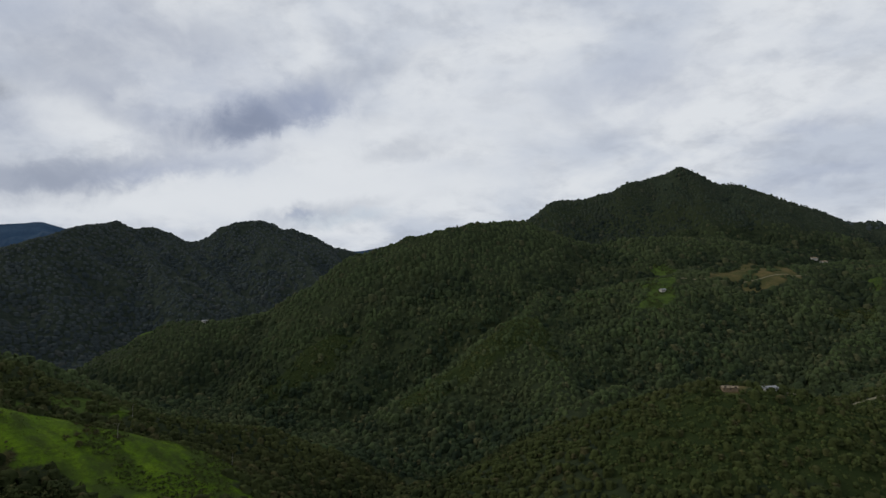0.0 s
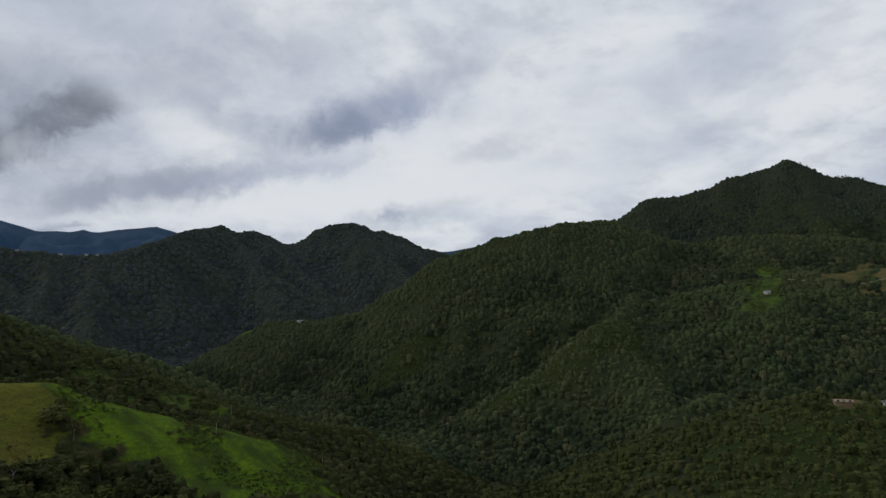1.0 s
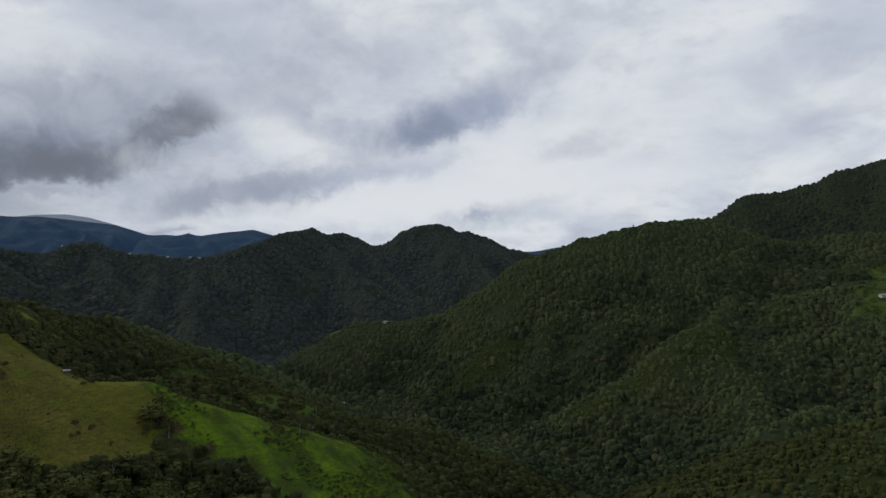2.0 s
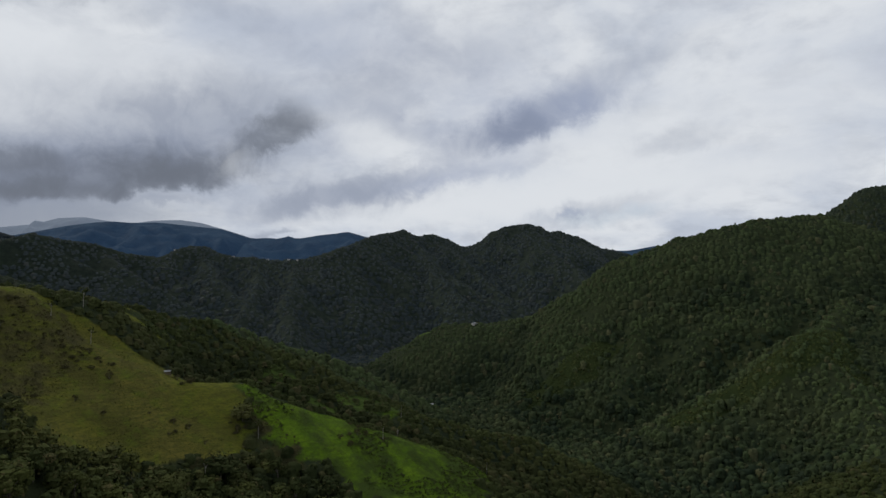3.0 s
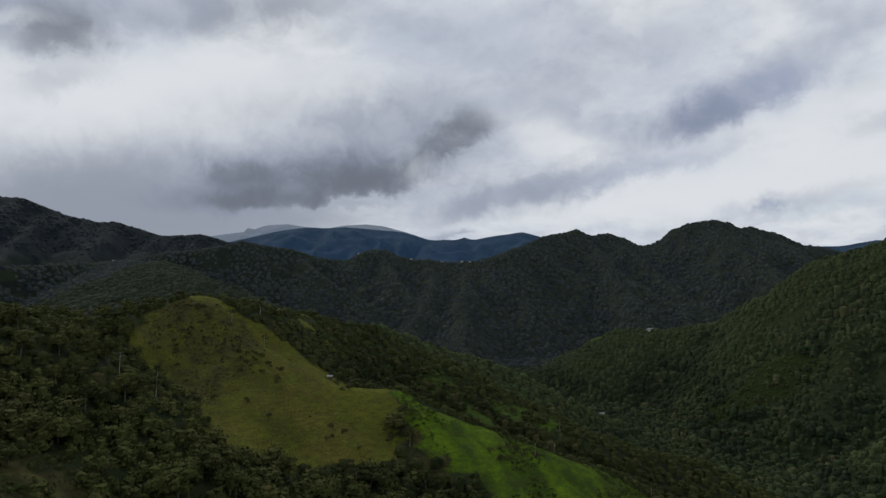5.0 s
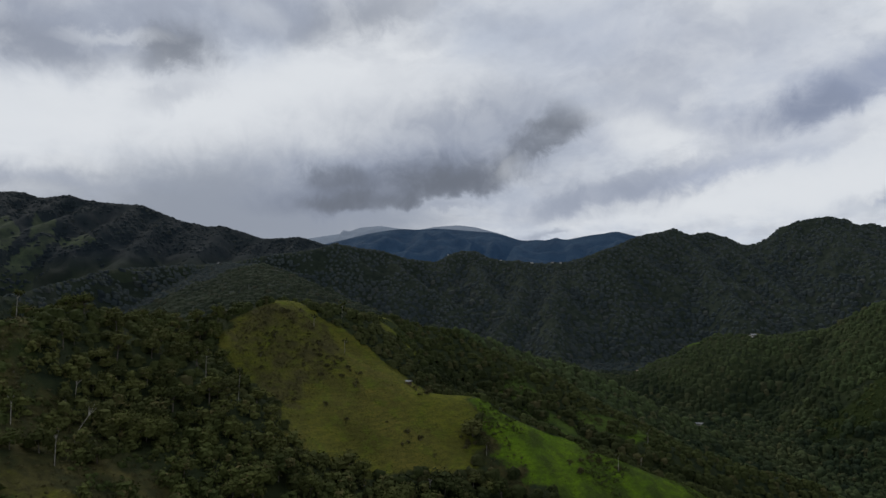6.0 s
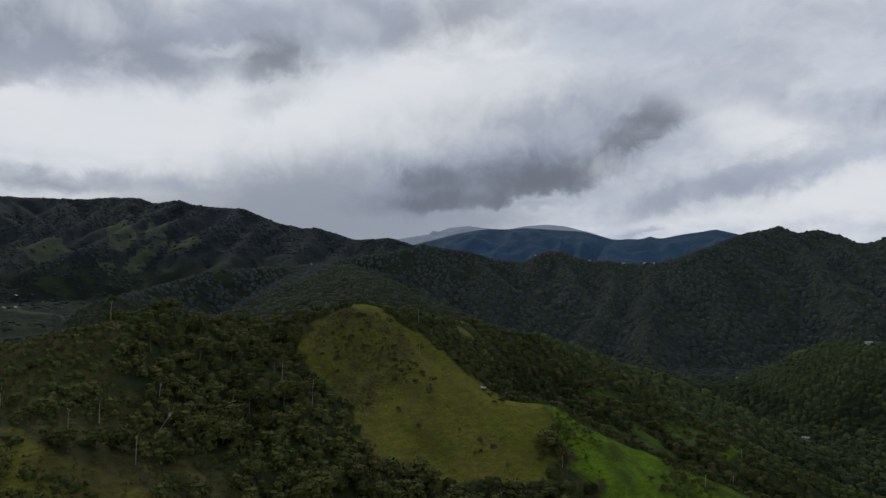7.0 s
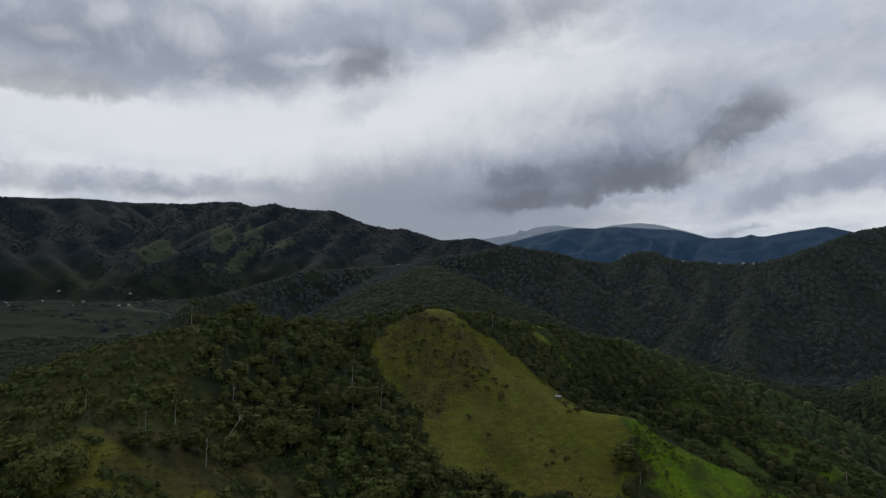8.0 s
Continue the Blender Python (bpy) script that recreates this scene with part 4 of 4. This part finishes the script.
# woods and hedges on the western plain and mountain
x, y, rng = jittered(-3560, -700, -700, 1400, 17, 27)
keep = sector(x, y, 1240, 3700, 55, 106) & ~sector(x, y, 0, 2080, 0, 72) & facing(x, y, 80, 40) & wooded(x, y, rng, 0.1) & ((ground_at(x, y) > 330) & (layered(x, y, 260, 3, 78) > -0.35) | (layered(x, y, 220, 3, 78) > 0.35) | (np.abs(layered(x, y, 170, 2, 84)) < 0.12))
x, y = x[keep], y[keep]
s = rng.uniform(0.5, 1.3, len(x))
stamped("woodland", STAMP_FAR, x, y, ground_at(x, y), 8 * s, 3.4 * s, HAZY_WEST_WOOD, "forest on the western mountain, blue haze put into its colour", 28, True, 0.7)

# scrub on the open spurs
SCRUB = leaf_material("scrub_leaves", (0.021, 0.031, 0.011), (0.053, 0.069, 0.021), (0.070, 0.063, 0.025))
x, y, rng = jittered(-460, 520, -40, 920, 3.1, 31)
open_hill = cover_of("brush", x, y) & (y < 110) & (layered(x, y, 14, 3, 80) > -0.1)
thicket = cover_of("meadow", x, y) & (layered(x, y, 12, 3, 87) > 0.1)
keep = sector(x, y, 95, 900) & ((cover_of("scrub", x, y) & (layered(x, y, 14, 3, 79) > -0.75)) | open_hill | thicket) & ~cover_of("soil", x, y)
x, y = x[keep], y[keep]
s = rng.uniform(0.4, 1.2, len(x)) ** 1.5
stamped("scrub", STAMP_BUSH, x, y, ground_at(x, y) - 0.3, 2.2 * s, 1.7 * s, SCRUB, "low light green scrub on the open spurs", 32, True, 0.5)

# tussocks of the pasture
TUSSOCK = leaf_material("tussock_grass", (0.030, 0.038, 0.010), (0.070, 0.088, 0.016), (0.095, 0.085, 0.032))
STAMP_TUFT = [sprays(3, 0.9, [(0, 0, 0.2, 0.5)], TREE_RNG) for k in range(6)]
x, y, rng = jittered(-312, -95, 155, 395, 1.05, 35)
keep = (cover_of("grass", x, y, 3.0) | cover_of("fresh", x, y, 3.0)) & (rng.uniform(0, 1, len(x)) < np.clip(0.5 + 0.7 * layered(x, y, 9, 3, 81), 0.05, 1))
x, y = x[keep], y[keep]
s = rng.uniform(0.2, 0.55, len(x))
stamped("tussock_grass", STAMP_TUFT, x, y, ground_at(x, y), s, 0.8 * s, TUSSOCK, "short yellow-green tussocks of pasture grass", 36)
x, y, rng = jittered(-310, -165, 0, 275, 1.9, 37)
keep = cover_of("brush", x, y, 3.0) & (rng.uniform(0, 1, len(x)) < np.clip(0.55 + 0.7 * layered(x, y, 8, 3, 82), 0.05, 1))
x, y = x[keep], y[keep]
s = rng.uniform(0.3, 0.85, len(x))
STAMP_TWIG = [sprays(16, 0.5, crown_lobes(TREE_RNG, 4, 0.6, 0.3, 1.3, 0.5), TREE_RNG) for k in range(6)]
BRUSH = leaf_material("dry_brush", (0.046, 0.044, 0.020), (0.078, 0.070, 0.032), (0.08, 0.065, 0.035))
stamped("brush", STAMP_TWIG, x, y, ground_at(x, y) - 0.1, s, 1.2 * s, BRUSH, "brown half-bare brush in the pasture", 38, False)
# bushes scattered over the fresh pasture
x, y, rng = jittered(-235, -90, 245, 375, 2.2, 39)
keep = cover_of("fresh", x, y) & (layered(x, y, 19, 3, 83) > 0.16)
x, y = x[keep], y[keep]
s = rng.uniform(0.4, 1.3, len(x))
stamped("scrub", STAMP_TWIG, x, y, ground_at(x, y) - 0.2, 1.3 * s, 1.0 * s, SCRUB, "small dark bushes in the fresh green pasture", 40, False)

# ---- single trees and shrubs ----
BARK = Nodes("bark")
BARK = BARK.done(BARK.mix(BARK.ramp(BARK.noise(0.5, 4), 0.35, 0.65), (0.055, 0.045, 0.035), (0.13, 0.115, 0.095)), 0.9, BARK.noise(0.15, 3), 0.6, 0.05)
PALE = Nodes("pale_bark")
PALE = PALE.done(PALE.mix(PALE.ramp(PALE.noise(0.6, 4), 0.35, 0.7), (0.17, 0.155, 0.13), (0.34, 0.32, 0.28)), 0.85, PALE.noise(0.15, 3), 0.5, 0.05)
LEAF = leaf_material("grove_leaves", (0.023, 0.031, 0.011), (0.074, 0.084, 0.024), (0.095, 0.080, 0.035), 0.5, 0.9, True)
SHRUB = leaf_material("shrub_leaves", (0.042, 0.042, 0.018), (0.070, 0.066, 0.028), (0.08, 0.066, 0.036), 0.6, 0.6, True)


def tri_mesh(name, piece, smooth=False):
    return sheet_mesh(name, piece[0], piece[1], smooth)


def limbs(rng, trunk_top, lobes, foot, lean):
    """A trunk that leans a little, and one limb up into each lobe."""
    tx, ty = lean
    trunk = tube([(0, 0, -0.8), (tx * 0.3, ty * 0.3, trunk_top * 0.5), (tx, ty, trunk_top)], [foot, foot * 0.75, foot * 0.55])
    out = [trunk]
    for x, y, z, r in lobes:
        out.append(tube([(tx * 0.8, ty * 0.8, trunk_top * 0.85), (x * 0.5 + tx * 0.4, y * 0.5 + ty * 0.4, (trunk_top + z) * 0.5), (x, y, z)], [foot * 0.45, foot * 0.3, foot * 0.12], 5))
    return joined(out)


def broadleaf(rng, tall, wide, label, spray_count=330, lobe_count=6, bark=None):
    lobes = [(x, y, z, r) for x, y, z, r in crown_lobes(rng, lobe_count + 4, wide * 0.5, tall * 0.28, tall, wide * 0.36)]
    tree = thing("broadleaf_tree", label, "tree", (0, 0, 0))
    part("trunk", tri_mesh("trunk", limbs(rng, tall * 0.5, lobes, 0.22 * tall / 8, (rng.uniform(-0.4, 0.4), rng.uniform(-0.4, 0.4))), True), bark or BARK, tree)
    part("crown", tri_mesh("crown", lobed_crown(rng, lobes, int(spray_count * 1.25), 0.66)), LEAF, tree)
    return tree


def sown(first, places, sizes, rng, group):
    """Copies of some first things over the places; the first ones are used too."""
    for k, ((x, y), s) in enumerate(zip(places, sizes)):
        z = float(ground_at(np.array([x]), np.array([y]))[0])
        m = pose(x, y, z, rng.uniform(-4, 4), rng.uniform(-4, 4), rng.uniform(0, 360))
        src = first[k % len(first)]
        ob = copy_thing(src, m) if k >= len(first) else src
        ob.matrix_basis = m @ Matrix.Diagonal((s, s, s * rng.uniform(0.85, 1.15), 1))
        tagged(ob, group=group)


rng = random.Random(41)
kinds = [broadleaf(rng, 8.5, 7.5, "dark green broadleaf tree with a rounded crown"), broadleaf(rng, 9.5, 6.5, "tall dark green broadleaf tree in the grove"),
         broadleaf(rng, 7.5, 8.5, "spreading green broadleaf tree on the hillside", 360, 7), broadleaf(rng, 10.5, 6.0, "slender tall broadleaf tree with a thin trunk", 280, 5),
         broadleaf(rng, 7.0, 6.0, "small bushy broadleaf tree on the slope", 270, 5), broadleaf(rng, 9.0, 9.0, "broad umbrella-crowned tree above the grove", 400, 8)]
order = range(len(SINGLE_X))
sown(kinds, [(float(SINGLE_X[i]), float(SINGLE_Y[i])) for i in order], [float(SINGLE_S[i]) * 0.98 for i in order], rng, "trees of the hillside grove")

big = broadleaf(rng, 9.5, 11.0, "large spreading tree at the foot of the hill", 1100, 12)
sown([big], [(-172, 34), (-166, 22), (-205, 104), (-160, 50)], [1.25, 1.1, 1.0, 0.9], rng, "large spreading trees")


def pale_tree(rng, tall, label, lean=(0.0, 0.0), leafy=90):
    """A slender tree with a long pale trunk and a thin crown high up."""
    tree = thing("pale_trunk_tree", label, "tree", (0, 0, 0))
    tx, ty = lean
    tip = (tx, ty, tall * 0.78)
    lobes = [(tx + rng.uniform(-1.6, 1.6), ty + rng.uniform(-1.6, 1.6), tall * rng.uniform(0.78, 1.0), rng.uniform(0.8, 1.5)) for _ in range(5)]
    pieces = [tube([(0, 0, -0.8), (tx * 0.35, ty * 0.35, tall * 0.4), tip], [0.13, 0.10, 0.07], 7)]
    for x, y, z, r in lobes:
        pieces.append(tube([(tx * 0.85, ty * 0.85, tall * 0.68), ((x + tx) / 2, (y + ty) / 2, z * 0.93), (x, y, z)], [0.1, 0.07, 0.03], 5))
    part("trunk", tri_mesh("trunk", joined(pieces), True), PALE, tree, "long pale grey trunk")
    part("crown", tri_mesh("crown", sprays(leafy, 0.85, lobes, rng)), LEAF, tree)
    return tree


PALE_GROVE = ((-226, 145, 13, (0.4, 0.3), 120), (-240, 137, 12, (-0.3, 0.4), 110), (-186, 74, 11, (0.2, 0.2), 90), (-200, 81, 13, (-1.5, 5.5), 40), (-214, 112, 8, (0, 0), 30),
                                (-196, 57, 9, (0.3, 0), 70), (-222, 86, 10, (0, 0.4), 80), (-206, 66, 9, (-0.4, 0), 80), (-262, 74, 10, (0.2, 0.2), 60), (-178, 205, 9, (0, 0.3), 60)) + (
                                (-190, 250, 8, (0.2, 0), 50), (-152, 300, 8, (0, 0.2), 30), (-172, 352, 11, (0.3, 0.3), 40), (-184, 380, 10, (0, 0), 40), (-118, 360, 9, (0.2, 0), 60),
                                (-268, 222, 7, (0, 0), 20), (-283, 212, 6, (0.2, 0), 30), (-296, 238, 9, (0, 0.2), 60), (-165, 170, 9, (0, 0), 60), (-204, 40, 8, (0, 0.2), 50))
for x, y, tall, lean, leafy in PALE_GROVE:
    ob = pale_tree(rng, tall, "leaning pale trunk with few leaves" if leafy == 40 and tall == 13 else "slender tree with a long pale bare trunk", lean, leafy)
    ob.matrix_basis = pose(x, y, float(ground_at(np.array([x]), np.array([y]))[0]))
    tagged(ob, group="pale-trunked trees")


def shrub(rng, tall, wide, label):
    lobes = crown_lobes(rng, 5, wide * 0.6, tall * 0.25, tall, wide * 0.45)
    ob = thing("shrub", label, "shrub", (0, 0, 0))
    part("stems", tri_mesh("stems", joined([tube([(0, 0, -0.4), (x * 0.5, y * 0.5, z * 0.5), (x, y, z)], [0.07, 0.05, 0.02], 4) for x, y, z, r in lobes])), BARK, ob)
    part("foliage", tri_mesh("foliage", sprays(170, 0.42, lobes, rng)), SHRUB, ob)
    return ob


kinds = [shrub(rng, 2.6, 2.6, "dark twiggy shrub growing in the pasture"), shrub(rng, 1.8, 2.2, "low brown-green shrub in the pasture"), shrub(rng, 3.6, 2.8, "tall dark shrub on the pasture slope")]
spots = []
srng = random.Random(43)
for cx, cy, spread, count in ((-282, 198, 14, 20), (-262, 205, 9, 14), (-252, 214, 6, 6), (-275, 180, 9, 12), (-236, 250, 6, 9), (-197, 249, 8, 20), (-195, 225, 16, 6), (-240, 195, 25, 8), (-160, 285, 14, 12),
                              (-240, 60, 18, 22), (-215, 30, 16, 18), (-188, 172, 12, 14), (-186, 196, 8, 12)):
    for _ in range(count):
        spots.append((cx + srng.gauss(0, spread * 0.55), cy + srng.gauss(0, spread * 0.55)))
sown(kinds, spots, [srng.uniform(0.35, 0.95) for _ in spots], srng, "shrubs of the pasture")

# ---- houses ----
TIN = Nodes("tin_roof")
TIN = TIN.done(TIN.mix(TIN.ramp(TIN.noise(1.6, 4), 0.35, 0.7), (0.24, 0.25, 0.26), (0.11, 0.11, 0.11)), 0.7, TIN.noise(0.3, 2), 0.2, 0.02, 0.1)
RUST = Nodes("rusty_roof")
RUST = RUST.done(RUST.mix(RUST.ramp(RUST.noise(1.2, 4), 0.35, 0.7), (0.15, 0.11, 0.07), (0.21, 0.17, 0.115)), 0.8, RUST.noise(0.3, 2), 0.3, 0.02)
PLASTER = Nodes("plaster")
PLASTER = PLASTER.done(PLASTER.mix(PLASTER.ramp(PLASTER.noise(1.1, 5), 0.35, 0.7), (0.46, 0.44, 0.41), (0.30, 0.28, 0.25)), 0.9, PLASTER.noise(0.2, 3), 0.3, 0.02)
EARTH = Nodes("earth_wall")
EARTH = EARTH.done(EARTH.mix(EARTH.ramp(EARTH.noise(0.9, 5), 0.35, 0.7), (0.24, 0.17, 0.10), (0.15, 0.11, 0.07)), 0.95, EARTH.noise(0.2, 3), 0.4, 0.03)
PLANK = Nodes("weathered_planks")
PLANK = PLANK.done(PLANK.mix(PLANK.ramp(PLANK.noise(0.5, 5), 0.35, 0.7), (0.13, 0.10, 0.07), (0.07, 0.055, 0.04)), 0.9, PLANK.noise(0.1, 3), 0.4, 0.02)
DARK = Nodes("window_glass")
DARK = DARK.done((0.02, 0.022, 0.025), 0.15, spec=0.5)


def box(bm, x0, x1, y0, y1, z0, z1):
    m = Matrix.Translation(((x0 + x1) / 2, (y0 + y1) / 2, (z0 + z1) / 2)) @ Matrix.Diagonal((x1 - x0, y1 - y0, z1 - z0, 1))
    bmesh.ops.create_cube(bm, size=1, matrix=m)


def mesh_of(name, build):
    bm = bmesh.new()
    build(bm)
    bmesh.ops.recalc_face_normals(bm, faces=bm.faces)
    me = bpy.data.meshes.new(name)
    bm.to_mesh(me)
    bm.free()
    return me


def gable_roof(long, wide, eaves, rise, over=0.5, thick=0.12, ribs=0):
    """Two pitched slabs with overhang, and standing ribs along the pitch."""
    def build(bm):
        for side in (-1, 1):
            y1, z1 = side * (wide / 2 + over), eaves - over * rise / (wide / 2)
            top = [bm.verts.new((sx * (long / 2 + over), y, z)) for sx, y, z in ((-1, 0, eaves + rise), (1, 0, eaves + rise), (1, y1, z1), (-1, y1, z1))]
            low = [bm.verts.new((v.co.x, v.co.y, v.co.z - thick)) for v in top]
            bm.faces.new(top), bm.faces.new(low[::-1])
            for a in range(4):
                b = (a + 1) % 4
                bm.faces.new((top[a], low[a], low[b], top[b]))
            for k in range(ribs):
                x = -long / 2 + long * (k + 0.5) / ribs
                p = [bm.verts.new((x + dx, y, z + dz)) for y, z in ((0, eaves + rise), (y1, z1)) for dx, dz in ((-0.06, 0), (0.06, 0), (0.0, 0.09))]
                for a, b in ((0, 1), (1, 2), (2, 0)):
                    bm.faces.new((p[a], p[b], p[b + 3], p[a + 3]))
    return mesh_of("roof", build)


def walls(long, wide, tall, rise):
    def build(bm):
        ring = [(-long / 2, -wide / 2), (long / 2, -wide / 2), (long / 2, wide / 2), (-long / 2, wide / 2)]
        low, top = [bm.verts.new((x, y, -1.2)) for x, y in ring], [bm.verts.new((x, y, tall)) for x, y in ring]
        gable = [bm.verts.new((sx * long / 2, 0, tall + rise - 0.1)) for sx in (-1, 1)]
        for a in range(4):
            b = (a + 1) % 4
            bm.faces.new((low[a], low[b], top[b], top[a]))
        bm.faces.new((top[1], top[2], gable[1])), bm.faces.new((top[3], top[0], gable[0]))
        bm.faces.new(low[::-1])
    return mesh_of("wall", build)


def farmhouse(name, label, place, turn, long=10.0, wide=6.0, tall=2.7, rise=1.4, roof=None, wall=None, windows=3, group=""):
    x, y = place
    z = float(ground_at(np.array([x]), np.array([y]))[0])
    ob = thing(name, label, "house", (x, y, z + 0.15), turn, group)
    part("wall", walls(long, wide, tall, rise), wall or PLASTER, ob)
    part("roof", gable_roof(long, wide, tall, rise, ribs=int(long)), roof or TIN, ob)
    for side in (-1, 1):
        for k in range(windows):
            cx = -long / 2 + long * (k + 0.5) / windows
            door = k == windows // 2
            w, z0, z1 = (0.5, 0.0, 2.05) if door else (0.55, 1.0, 2.1)
            y0, y1 = sorted((side * (wide / 2 - 0.02), side * (wide / 2 + 0.05)))
            hole = part("door" if door else "window", mesh_of("opening", lambda bm: box(bm, cx - w, cx + w, y0, y1, z0, z1)), PLANK if door else DARK, ob)
            if not door:
                part("sill", mesh_of("sill", lambda bm: box(bm, cx - w - 0.1, cx + w + 0.1, y0 - 0.05, y1 + 0.05, z0 - 0.1, z0 - 0.01)), PLASTER, hole)
    return ob


farmhouse("farmhouse", "long white farmhouse with a pale tin roof", (178, 350), 12, 8.5, 5, 1.9, 0.8, roof=TIN, windows=4)
farmhouse("farmhouse", "brown earth-walled farmhouse with a rusty roof", (158, 353), -8, 8, 4.5, 1.5, 0.6, RUST, EARTH, 3)
farmhouse("farmhouse", "small pale house on a green clearing", (263, 760), 25, 6.5, 4.5, 2.3, 1.0)
farmhouse("farmhouse", "white house on the wooded spur", (-335, 893), 60, 7, 5)
farmhouse("farmhouse", "pale roofed house on the valley floor", (-326, 725), 35, 7.5, 4.5, 2.3, 1.0)
farmhouse("farmhouse", "rusty roofed house in the valley", (-630, 1100), 10, 12, 7, roof=RUST)
farmhouse("farmhouse", "white house by the valley stream", (-600, 1080), 40, 9, 6)
village = ((-1744, 5, 20), (-1753, 27, 10), (-1600, 110, 30), (-2117, 134, 0), (-2310, 92, 15), (-2389, -118, 30), (-2265, -219, 5), (-2187, -300, 40), (-2150, -180, 20), (-2050, -120, 10),
           (-2240, -60, 60), (-2420, 20, 25), (-2500, -200, 70), (-1980, -260, 15), (-1900, -150, 45), (-2340, 180, 35))
for k, (x, y, a) in enumerate(village):
    farmhouse("village_house", "small white village house with a tin roof", (x, y), a, 9 + 2 * (k % 3), 6, 2.8, 1.4, windows=3, group="houses of the far village")
for k, (x, y, a) in enumerate(((-1118, 1243, 25), (-1040, 1278, 20), (-992, 1300, 15), (-972, 1308, 10), (-1465, 636, 75), (-1238, 1170, 60))):
    farmhouse("ridge_house", "pale house on the crest of the range", (x, y), a, 6, 4, 2.0, 0.8, windows=3, group="houses along the ridge")
for k, (x, y, a) in enumerate(((540, 922, 5), (553, 920, 12), (567, 920, 0), (590, 915, 20))):
    farmhouse("bench_house", "small house with a rusty roof under the summit", (x, y), a, 9, 6, roof=RUST, windows=3, group="houses below the summit")


def shelter(place, turn):
    """An open cattle shelter: four posts, a plank half-wall and a tin roof."""
    x, y = place
    z = float(ground_at(np.array([x]), np.array([y]))[0])
    ob = thing("shelter", "open wooden shelter with a white tin roof", "hut", (x, y, z), turn)
    for sx in (-1, 1):
        for sy in (-1, 1):
            part("post", tri_mesh("post", tube([(sx * 1.4, sy * 1.0, -1.0), (sx * 1.4, sy * 1.0, 2.3)], [0.1, 0.09], 8)), PLANK, ob)
    for k in range(5):
        part("board", mesh_of("board", lambda bm: box(bm, -1.45, 1.45, 0.98, 1.04, 0.2 + 0.36 * k, 0.5 + 0.36 * k)), PLANK, ob)
    part("roof", gable_roof(2.7, 2.0, 2.2, 0.5, 0.25, 0.06, 8), TIN, ob, "white corrugated tin roof")
    return ob


shelter((-246, 248), 35)


def track(name, points, width, mat, label):
    """A worn track that lies on the ground along points."""
    p = np.array(points, float)
    run = np.concatenate([[0], np.cumsum(np.hypot(*np.diff(p, axis=0).T))])
    s = np.arange(0, run[-1], 2.0)
    cx, cy = np.interp(s, run, p[:, 0]), np.interp(s, run, p[:, 1])
    tx, ty = np.gradient(cx), np.gradient(cy)
    k = np.hypot(tx, ty)
    across = np.linspace(-0.5, 0.5, 5)
    w = width * (1 + 0.3 * value_noise(s, s * 0, 9, 90))
    X, Y = cx[:, None] - ty[:, None] / k[:, None] * across * w[:, None], cy[:, None] + tx[:, None] / k[:, None] * across * w[:, None]
    Z = ground_at(X.ravel(), Y.ravel()) + 0.35 - 0.5 * np.tile(np.abs(across) * 2, len(s)) ** 2
    me = sheet_mesh(name, np.stack([X.ravel(), Y.ravel(), Z], 1), grid_quads(5, len(s)))
    me.materials.append(mat)
    return tagged(new(name, me), label, "track", kind="structure")


DIRT = Nodes("dirt_track")
DIRT = DIRT.done(DIRT.mix(DIRT.ramp(DIRT.noise(2, 5), 0.35, 0.7), (0.15, 0.13, 0.085), (0.08, 0.08, 0.035)), 0.95, DIRT.noise(0.4, 4), 0.5, 0.1)
track("dirt_track", [(186, 352), (200, 349), (217, 347), (245, 352), (285, 366), (330, 388), (420, 440)], 4.0, DIRT, "pale dirt track along the crest of the spur")
track("dirt_track", [(290, 800), (330, 790), (370, 780), (420, 778), (470, 790)], 2.6, DIRT, "dirt track below the bare slope")
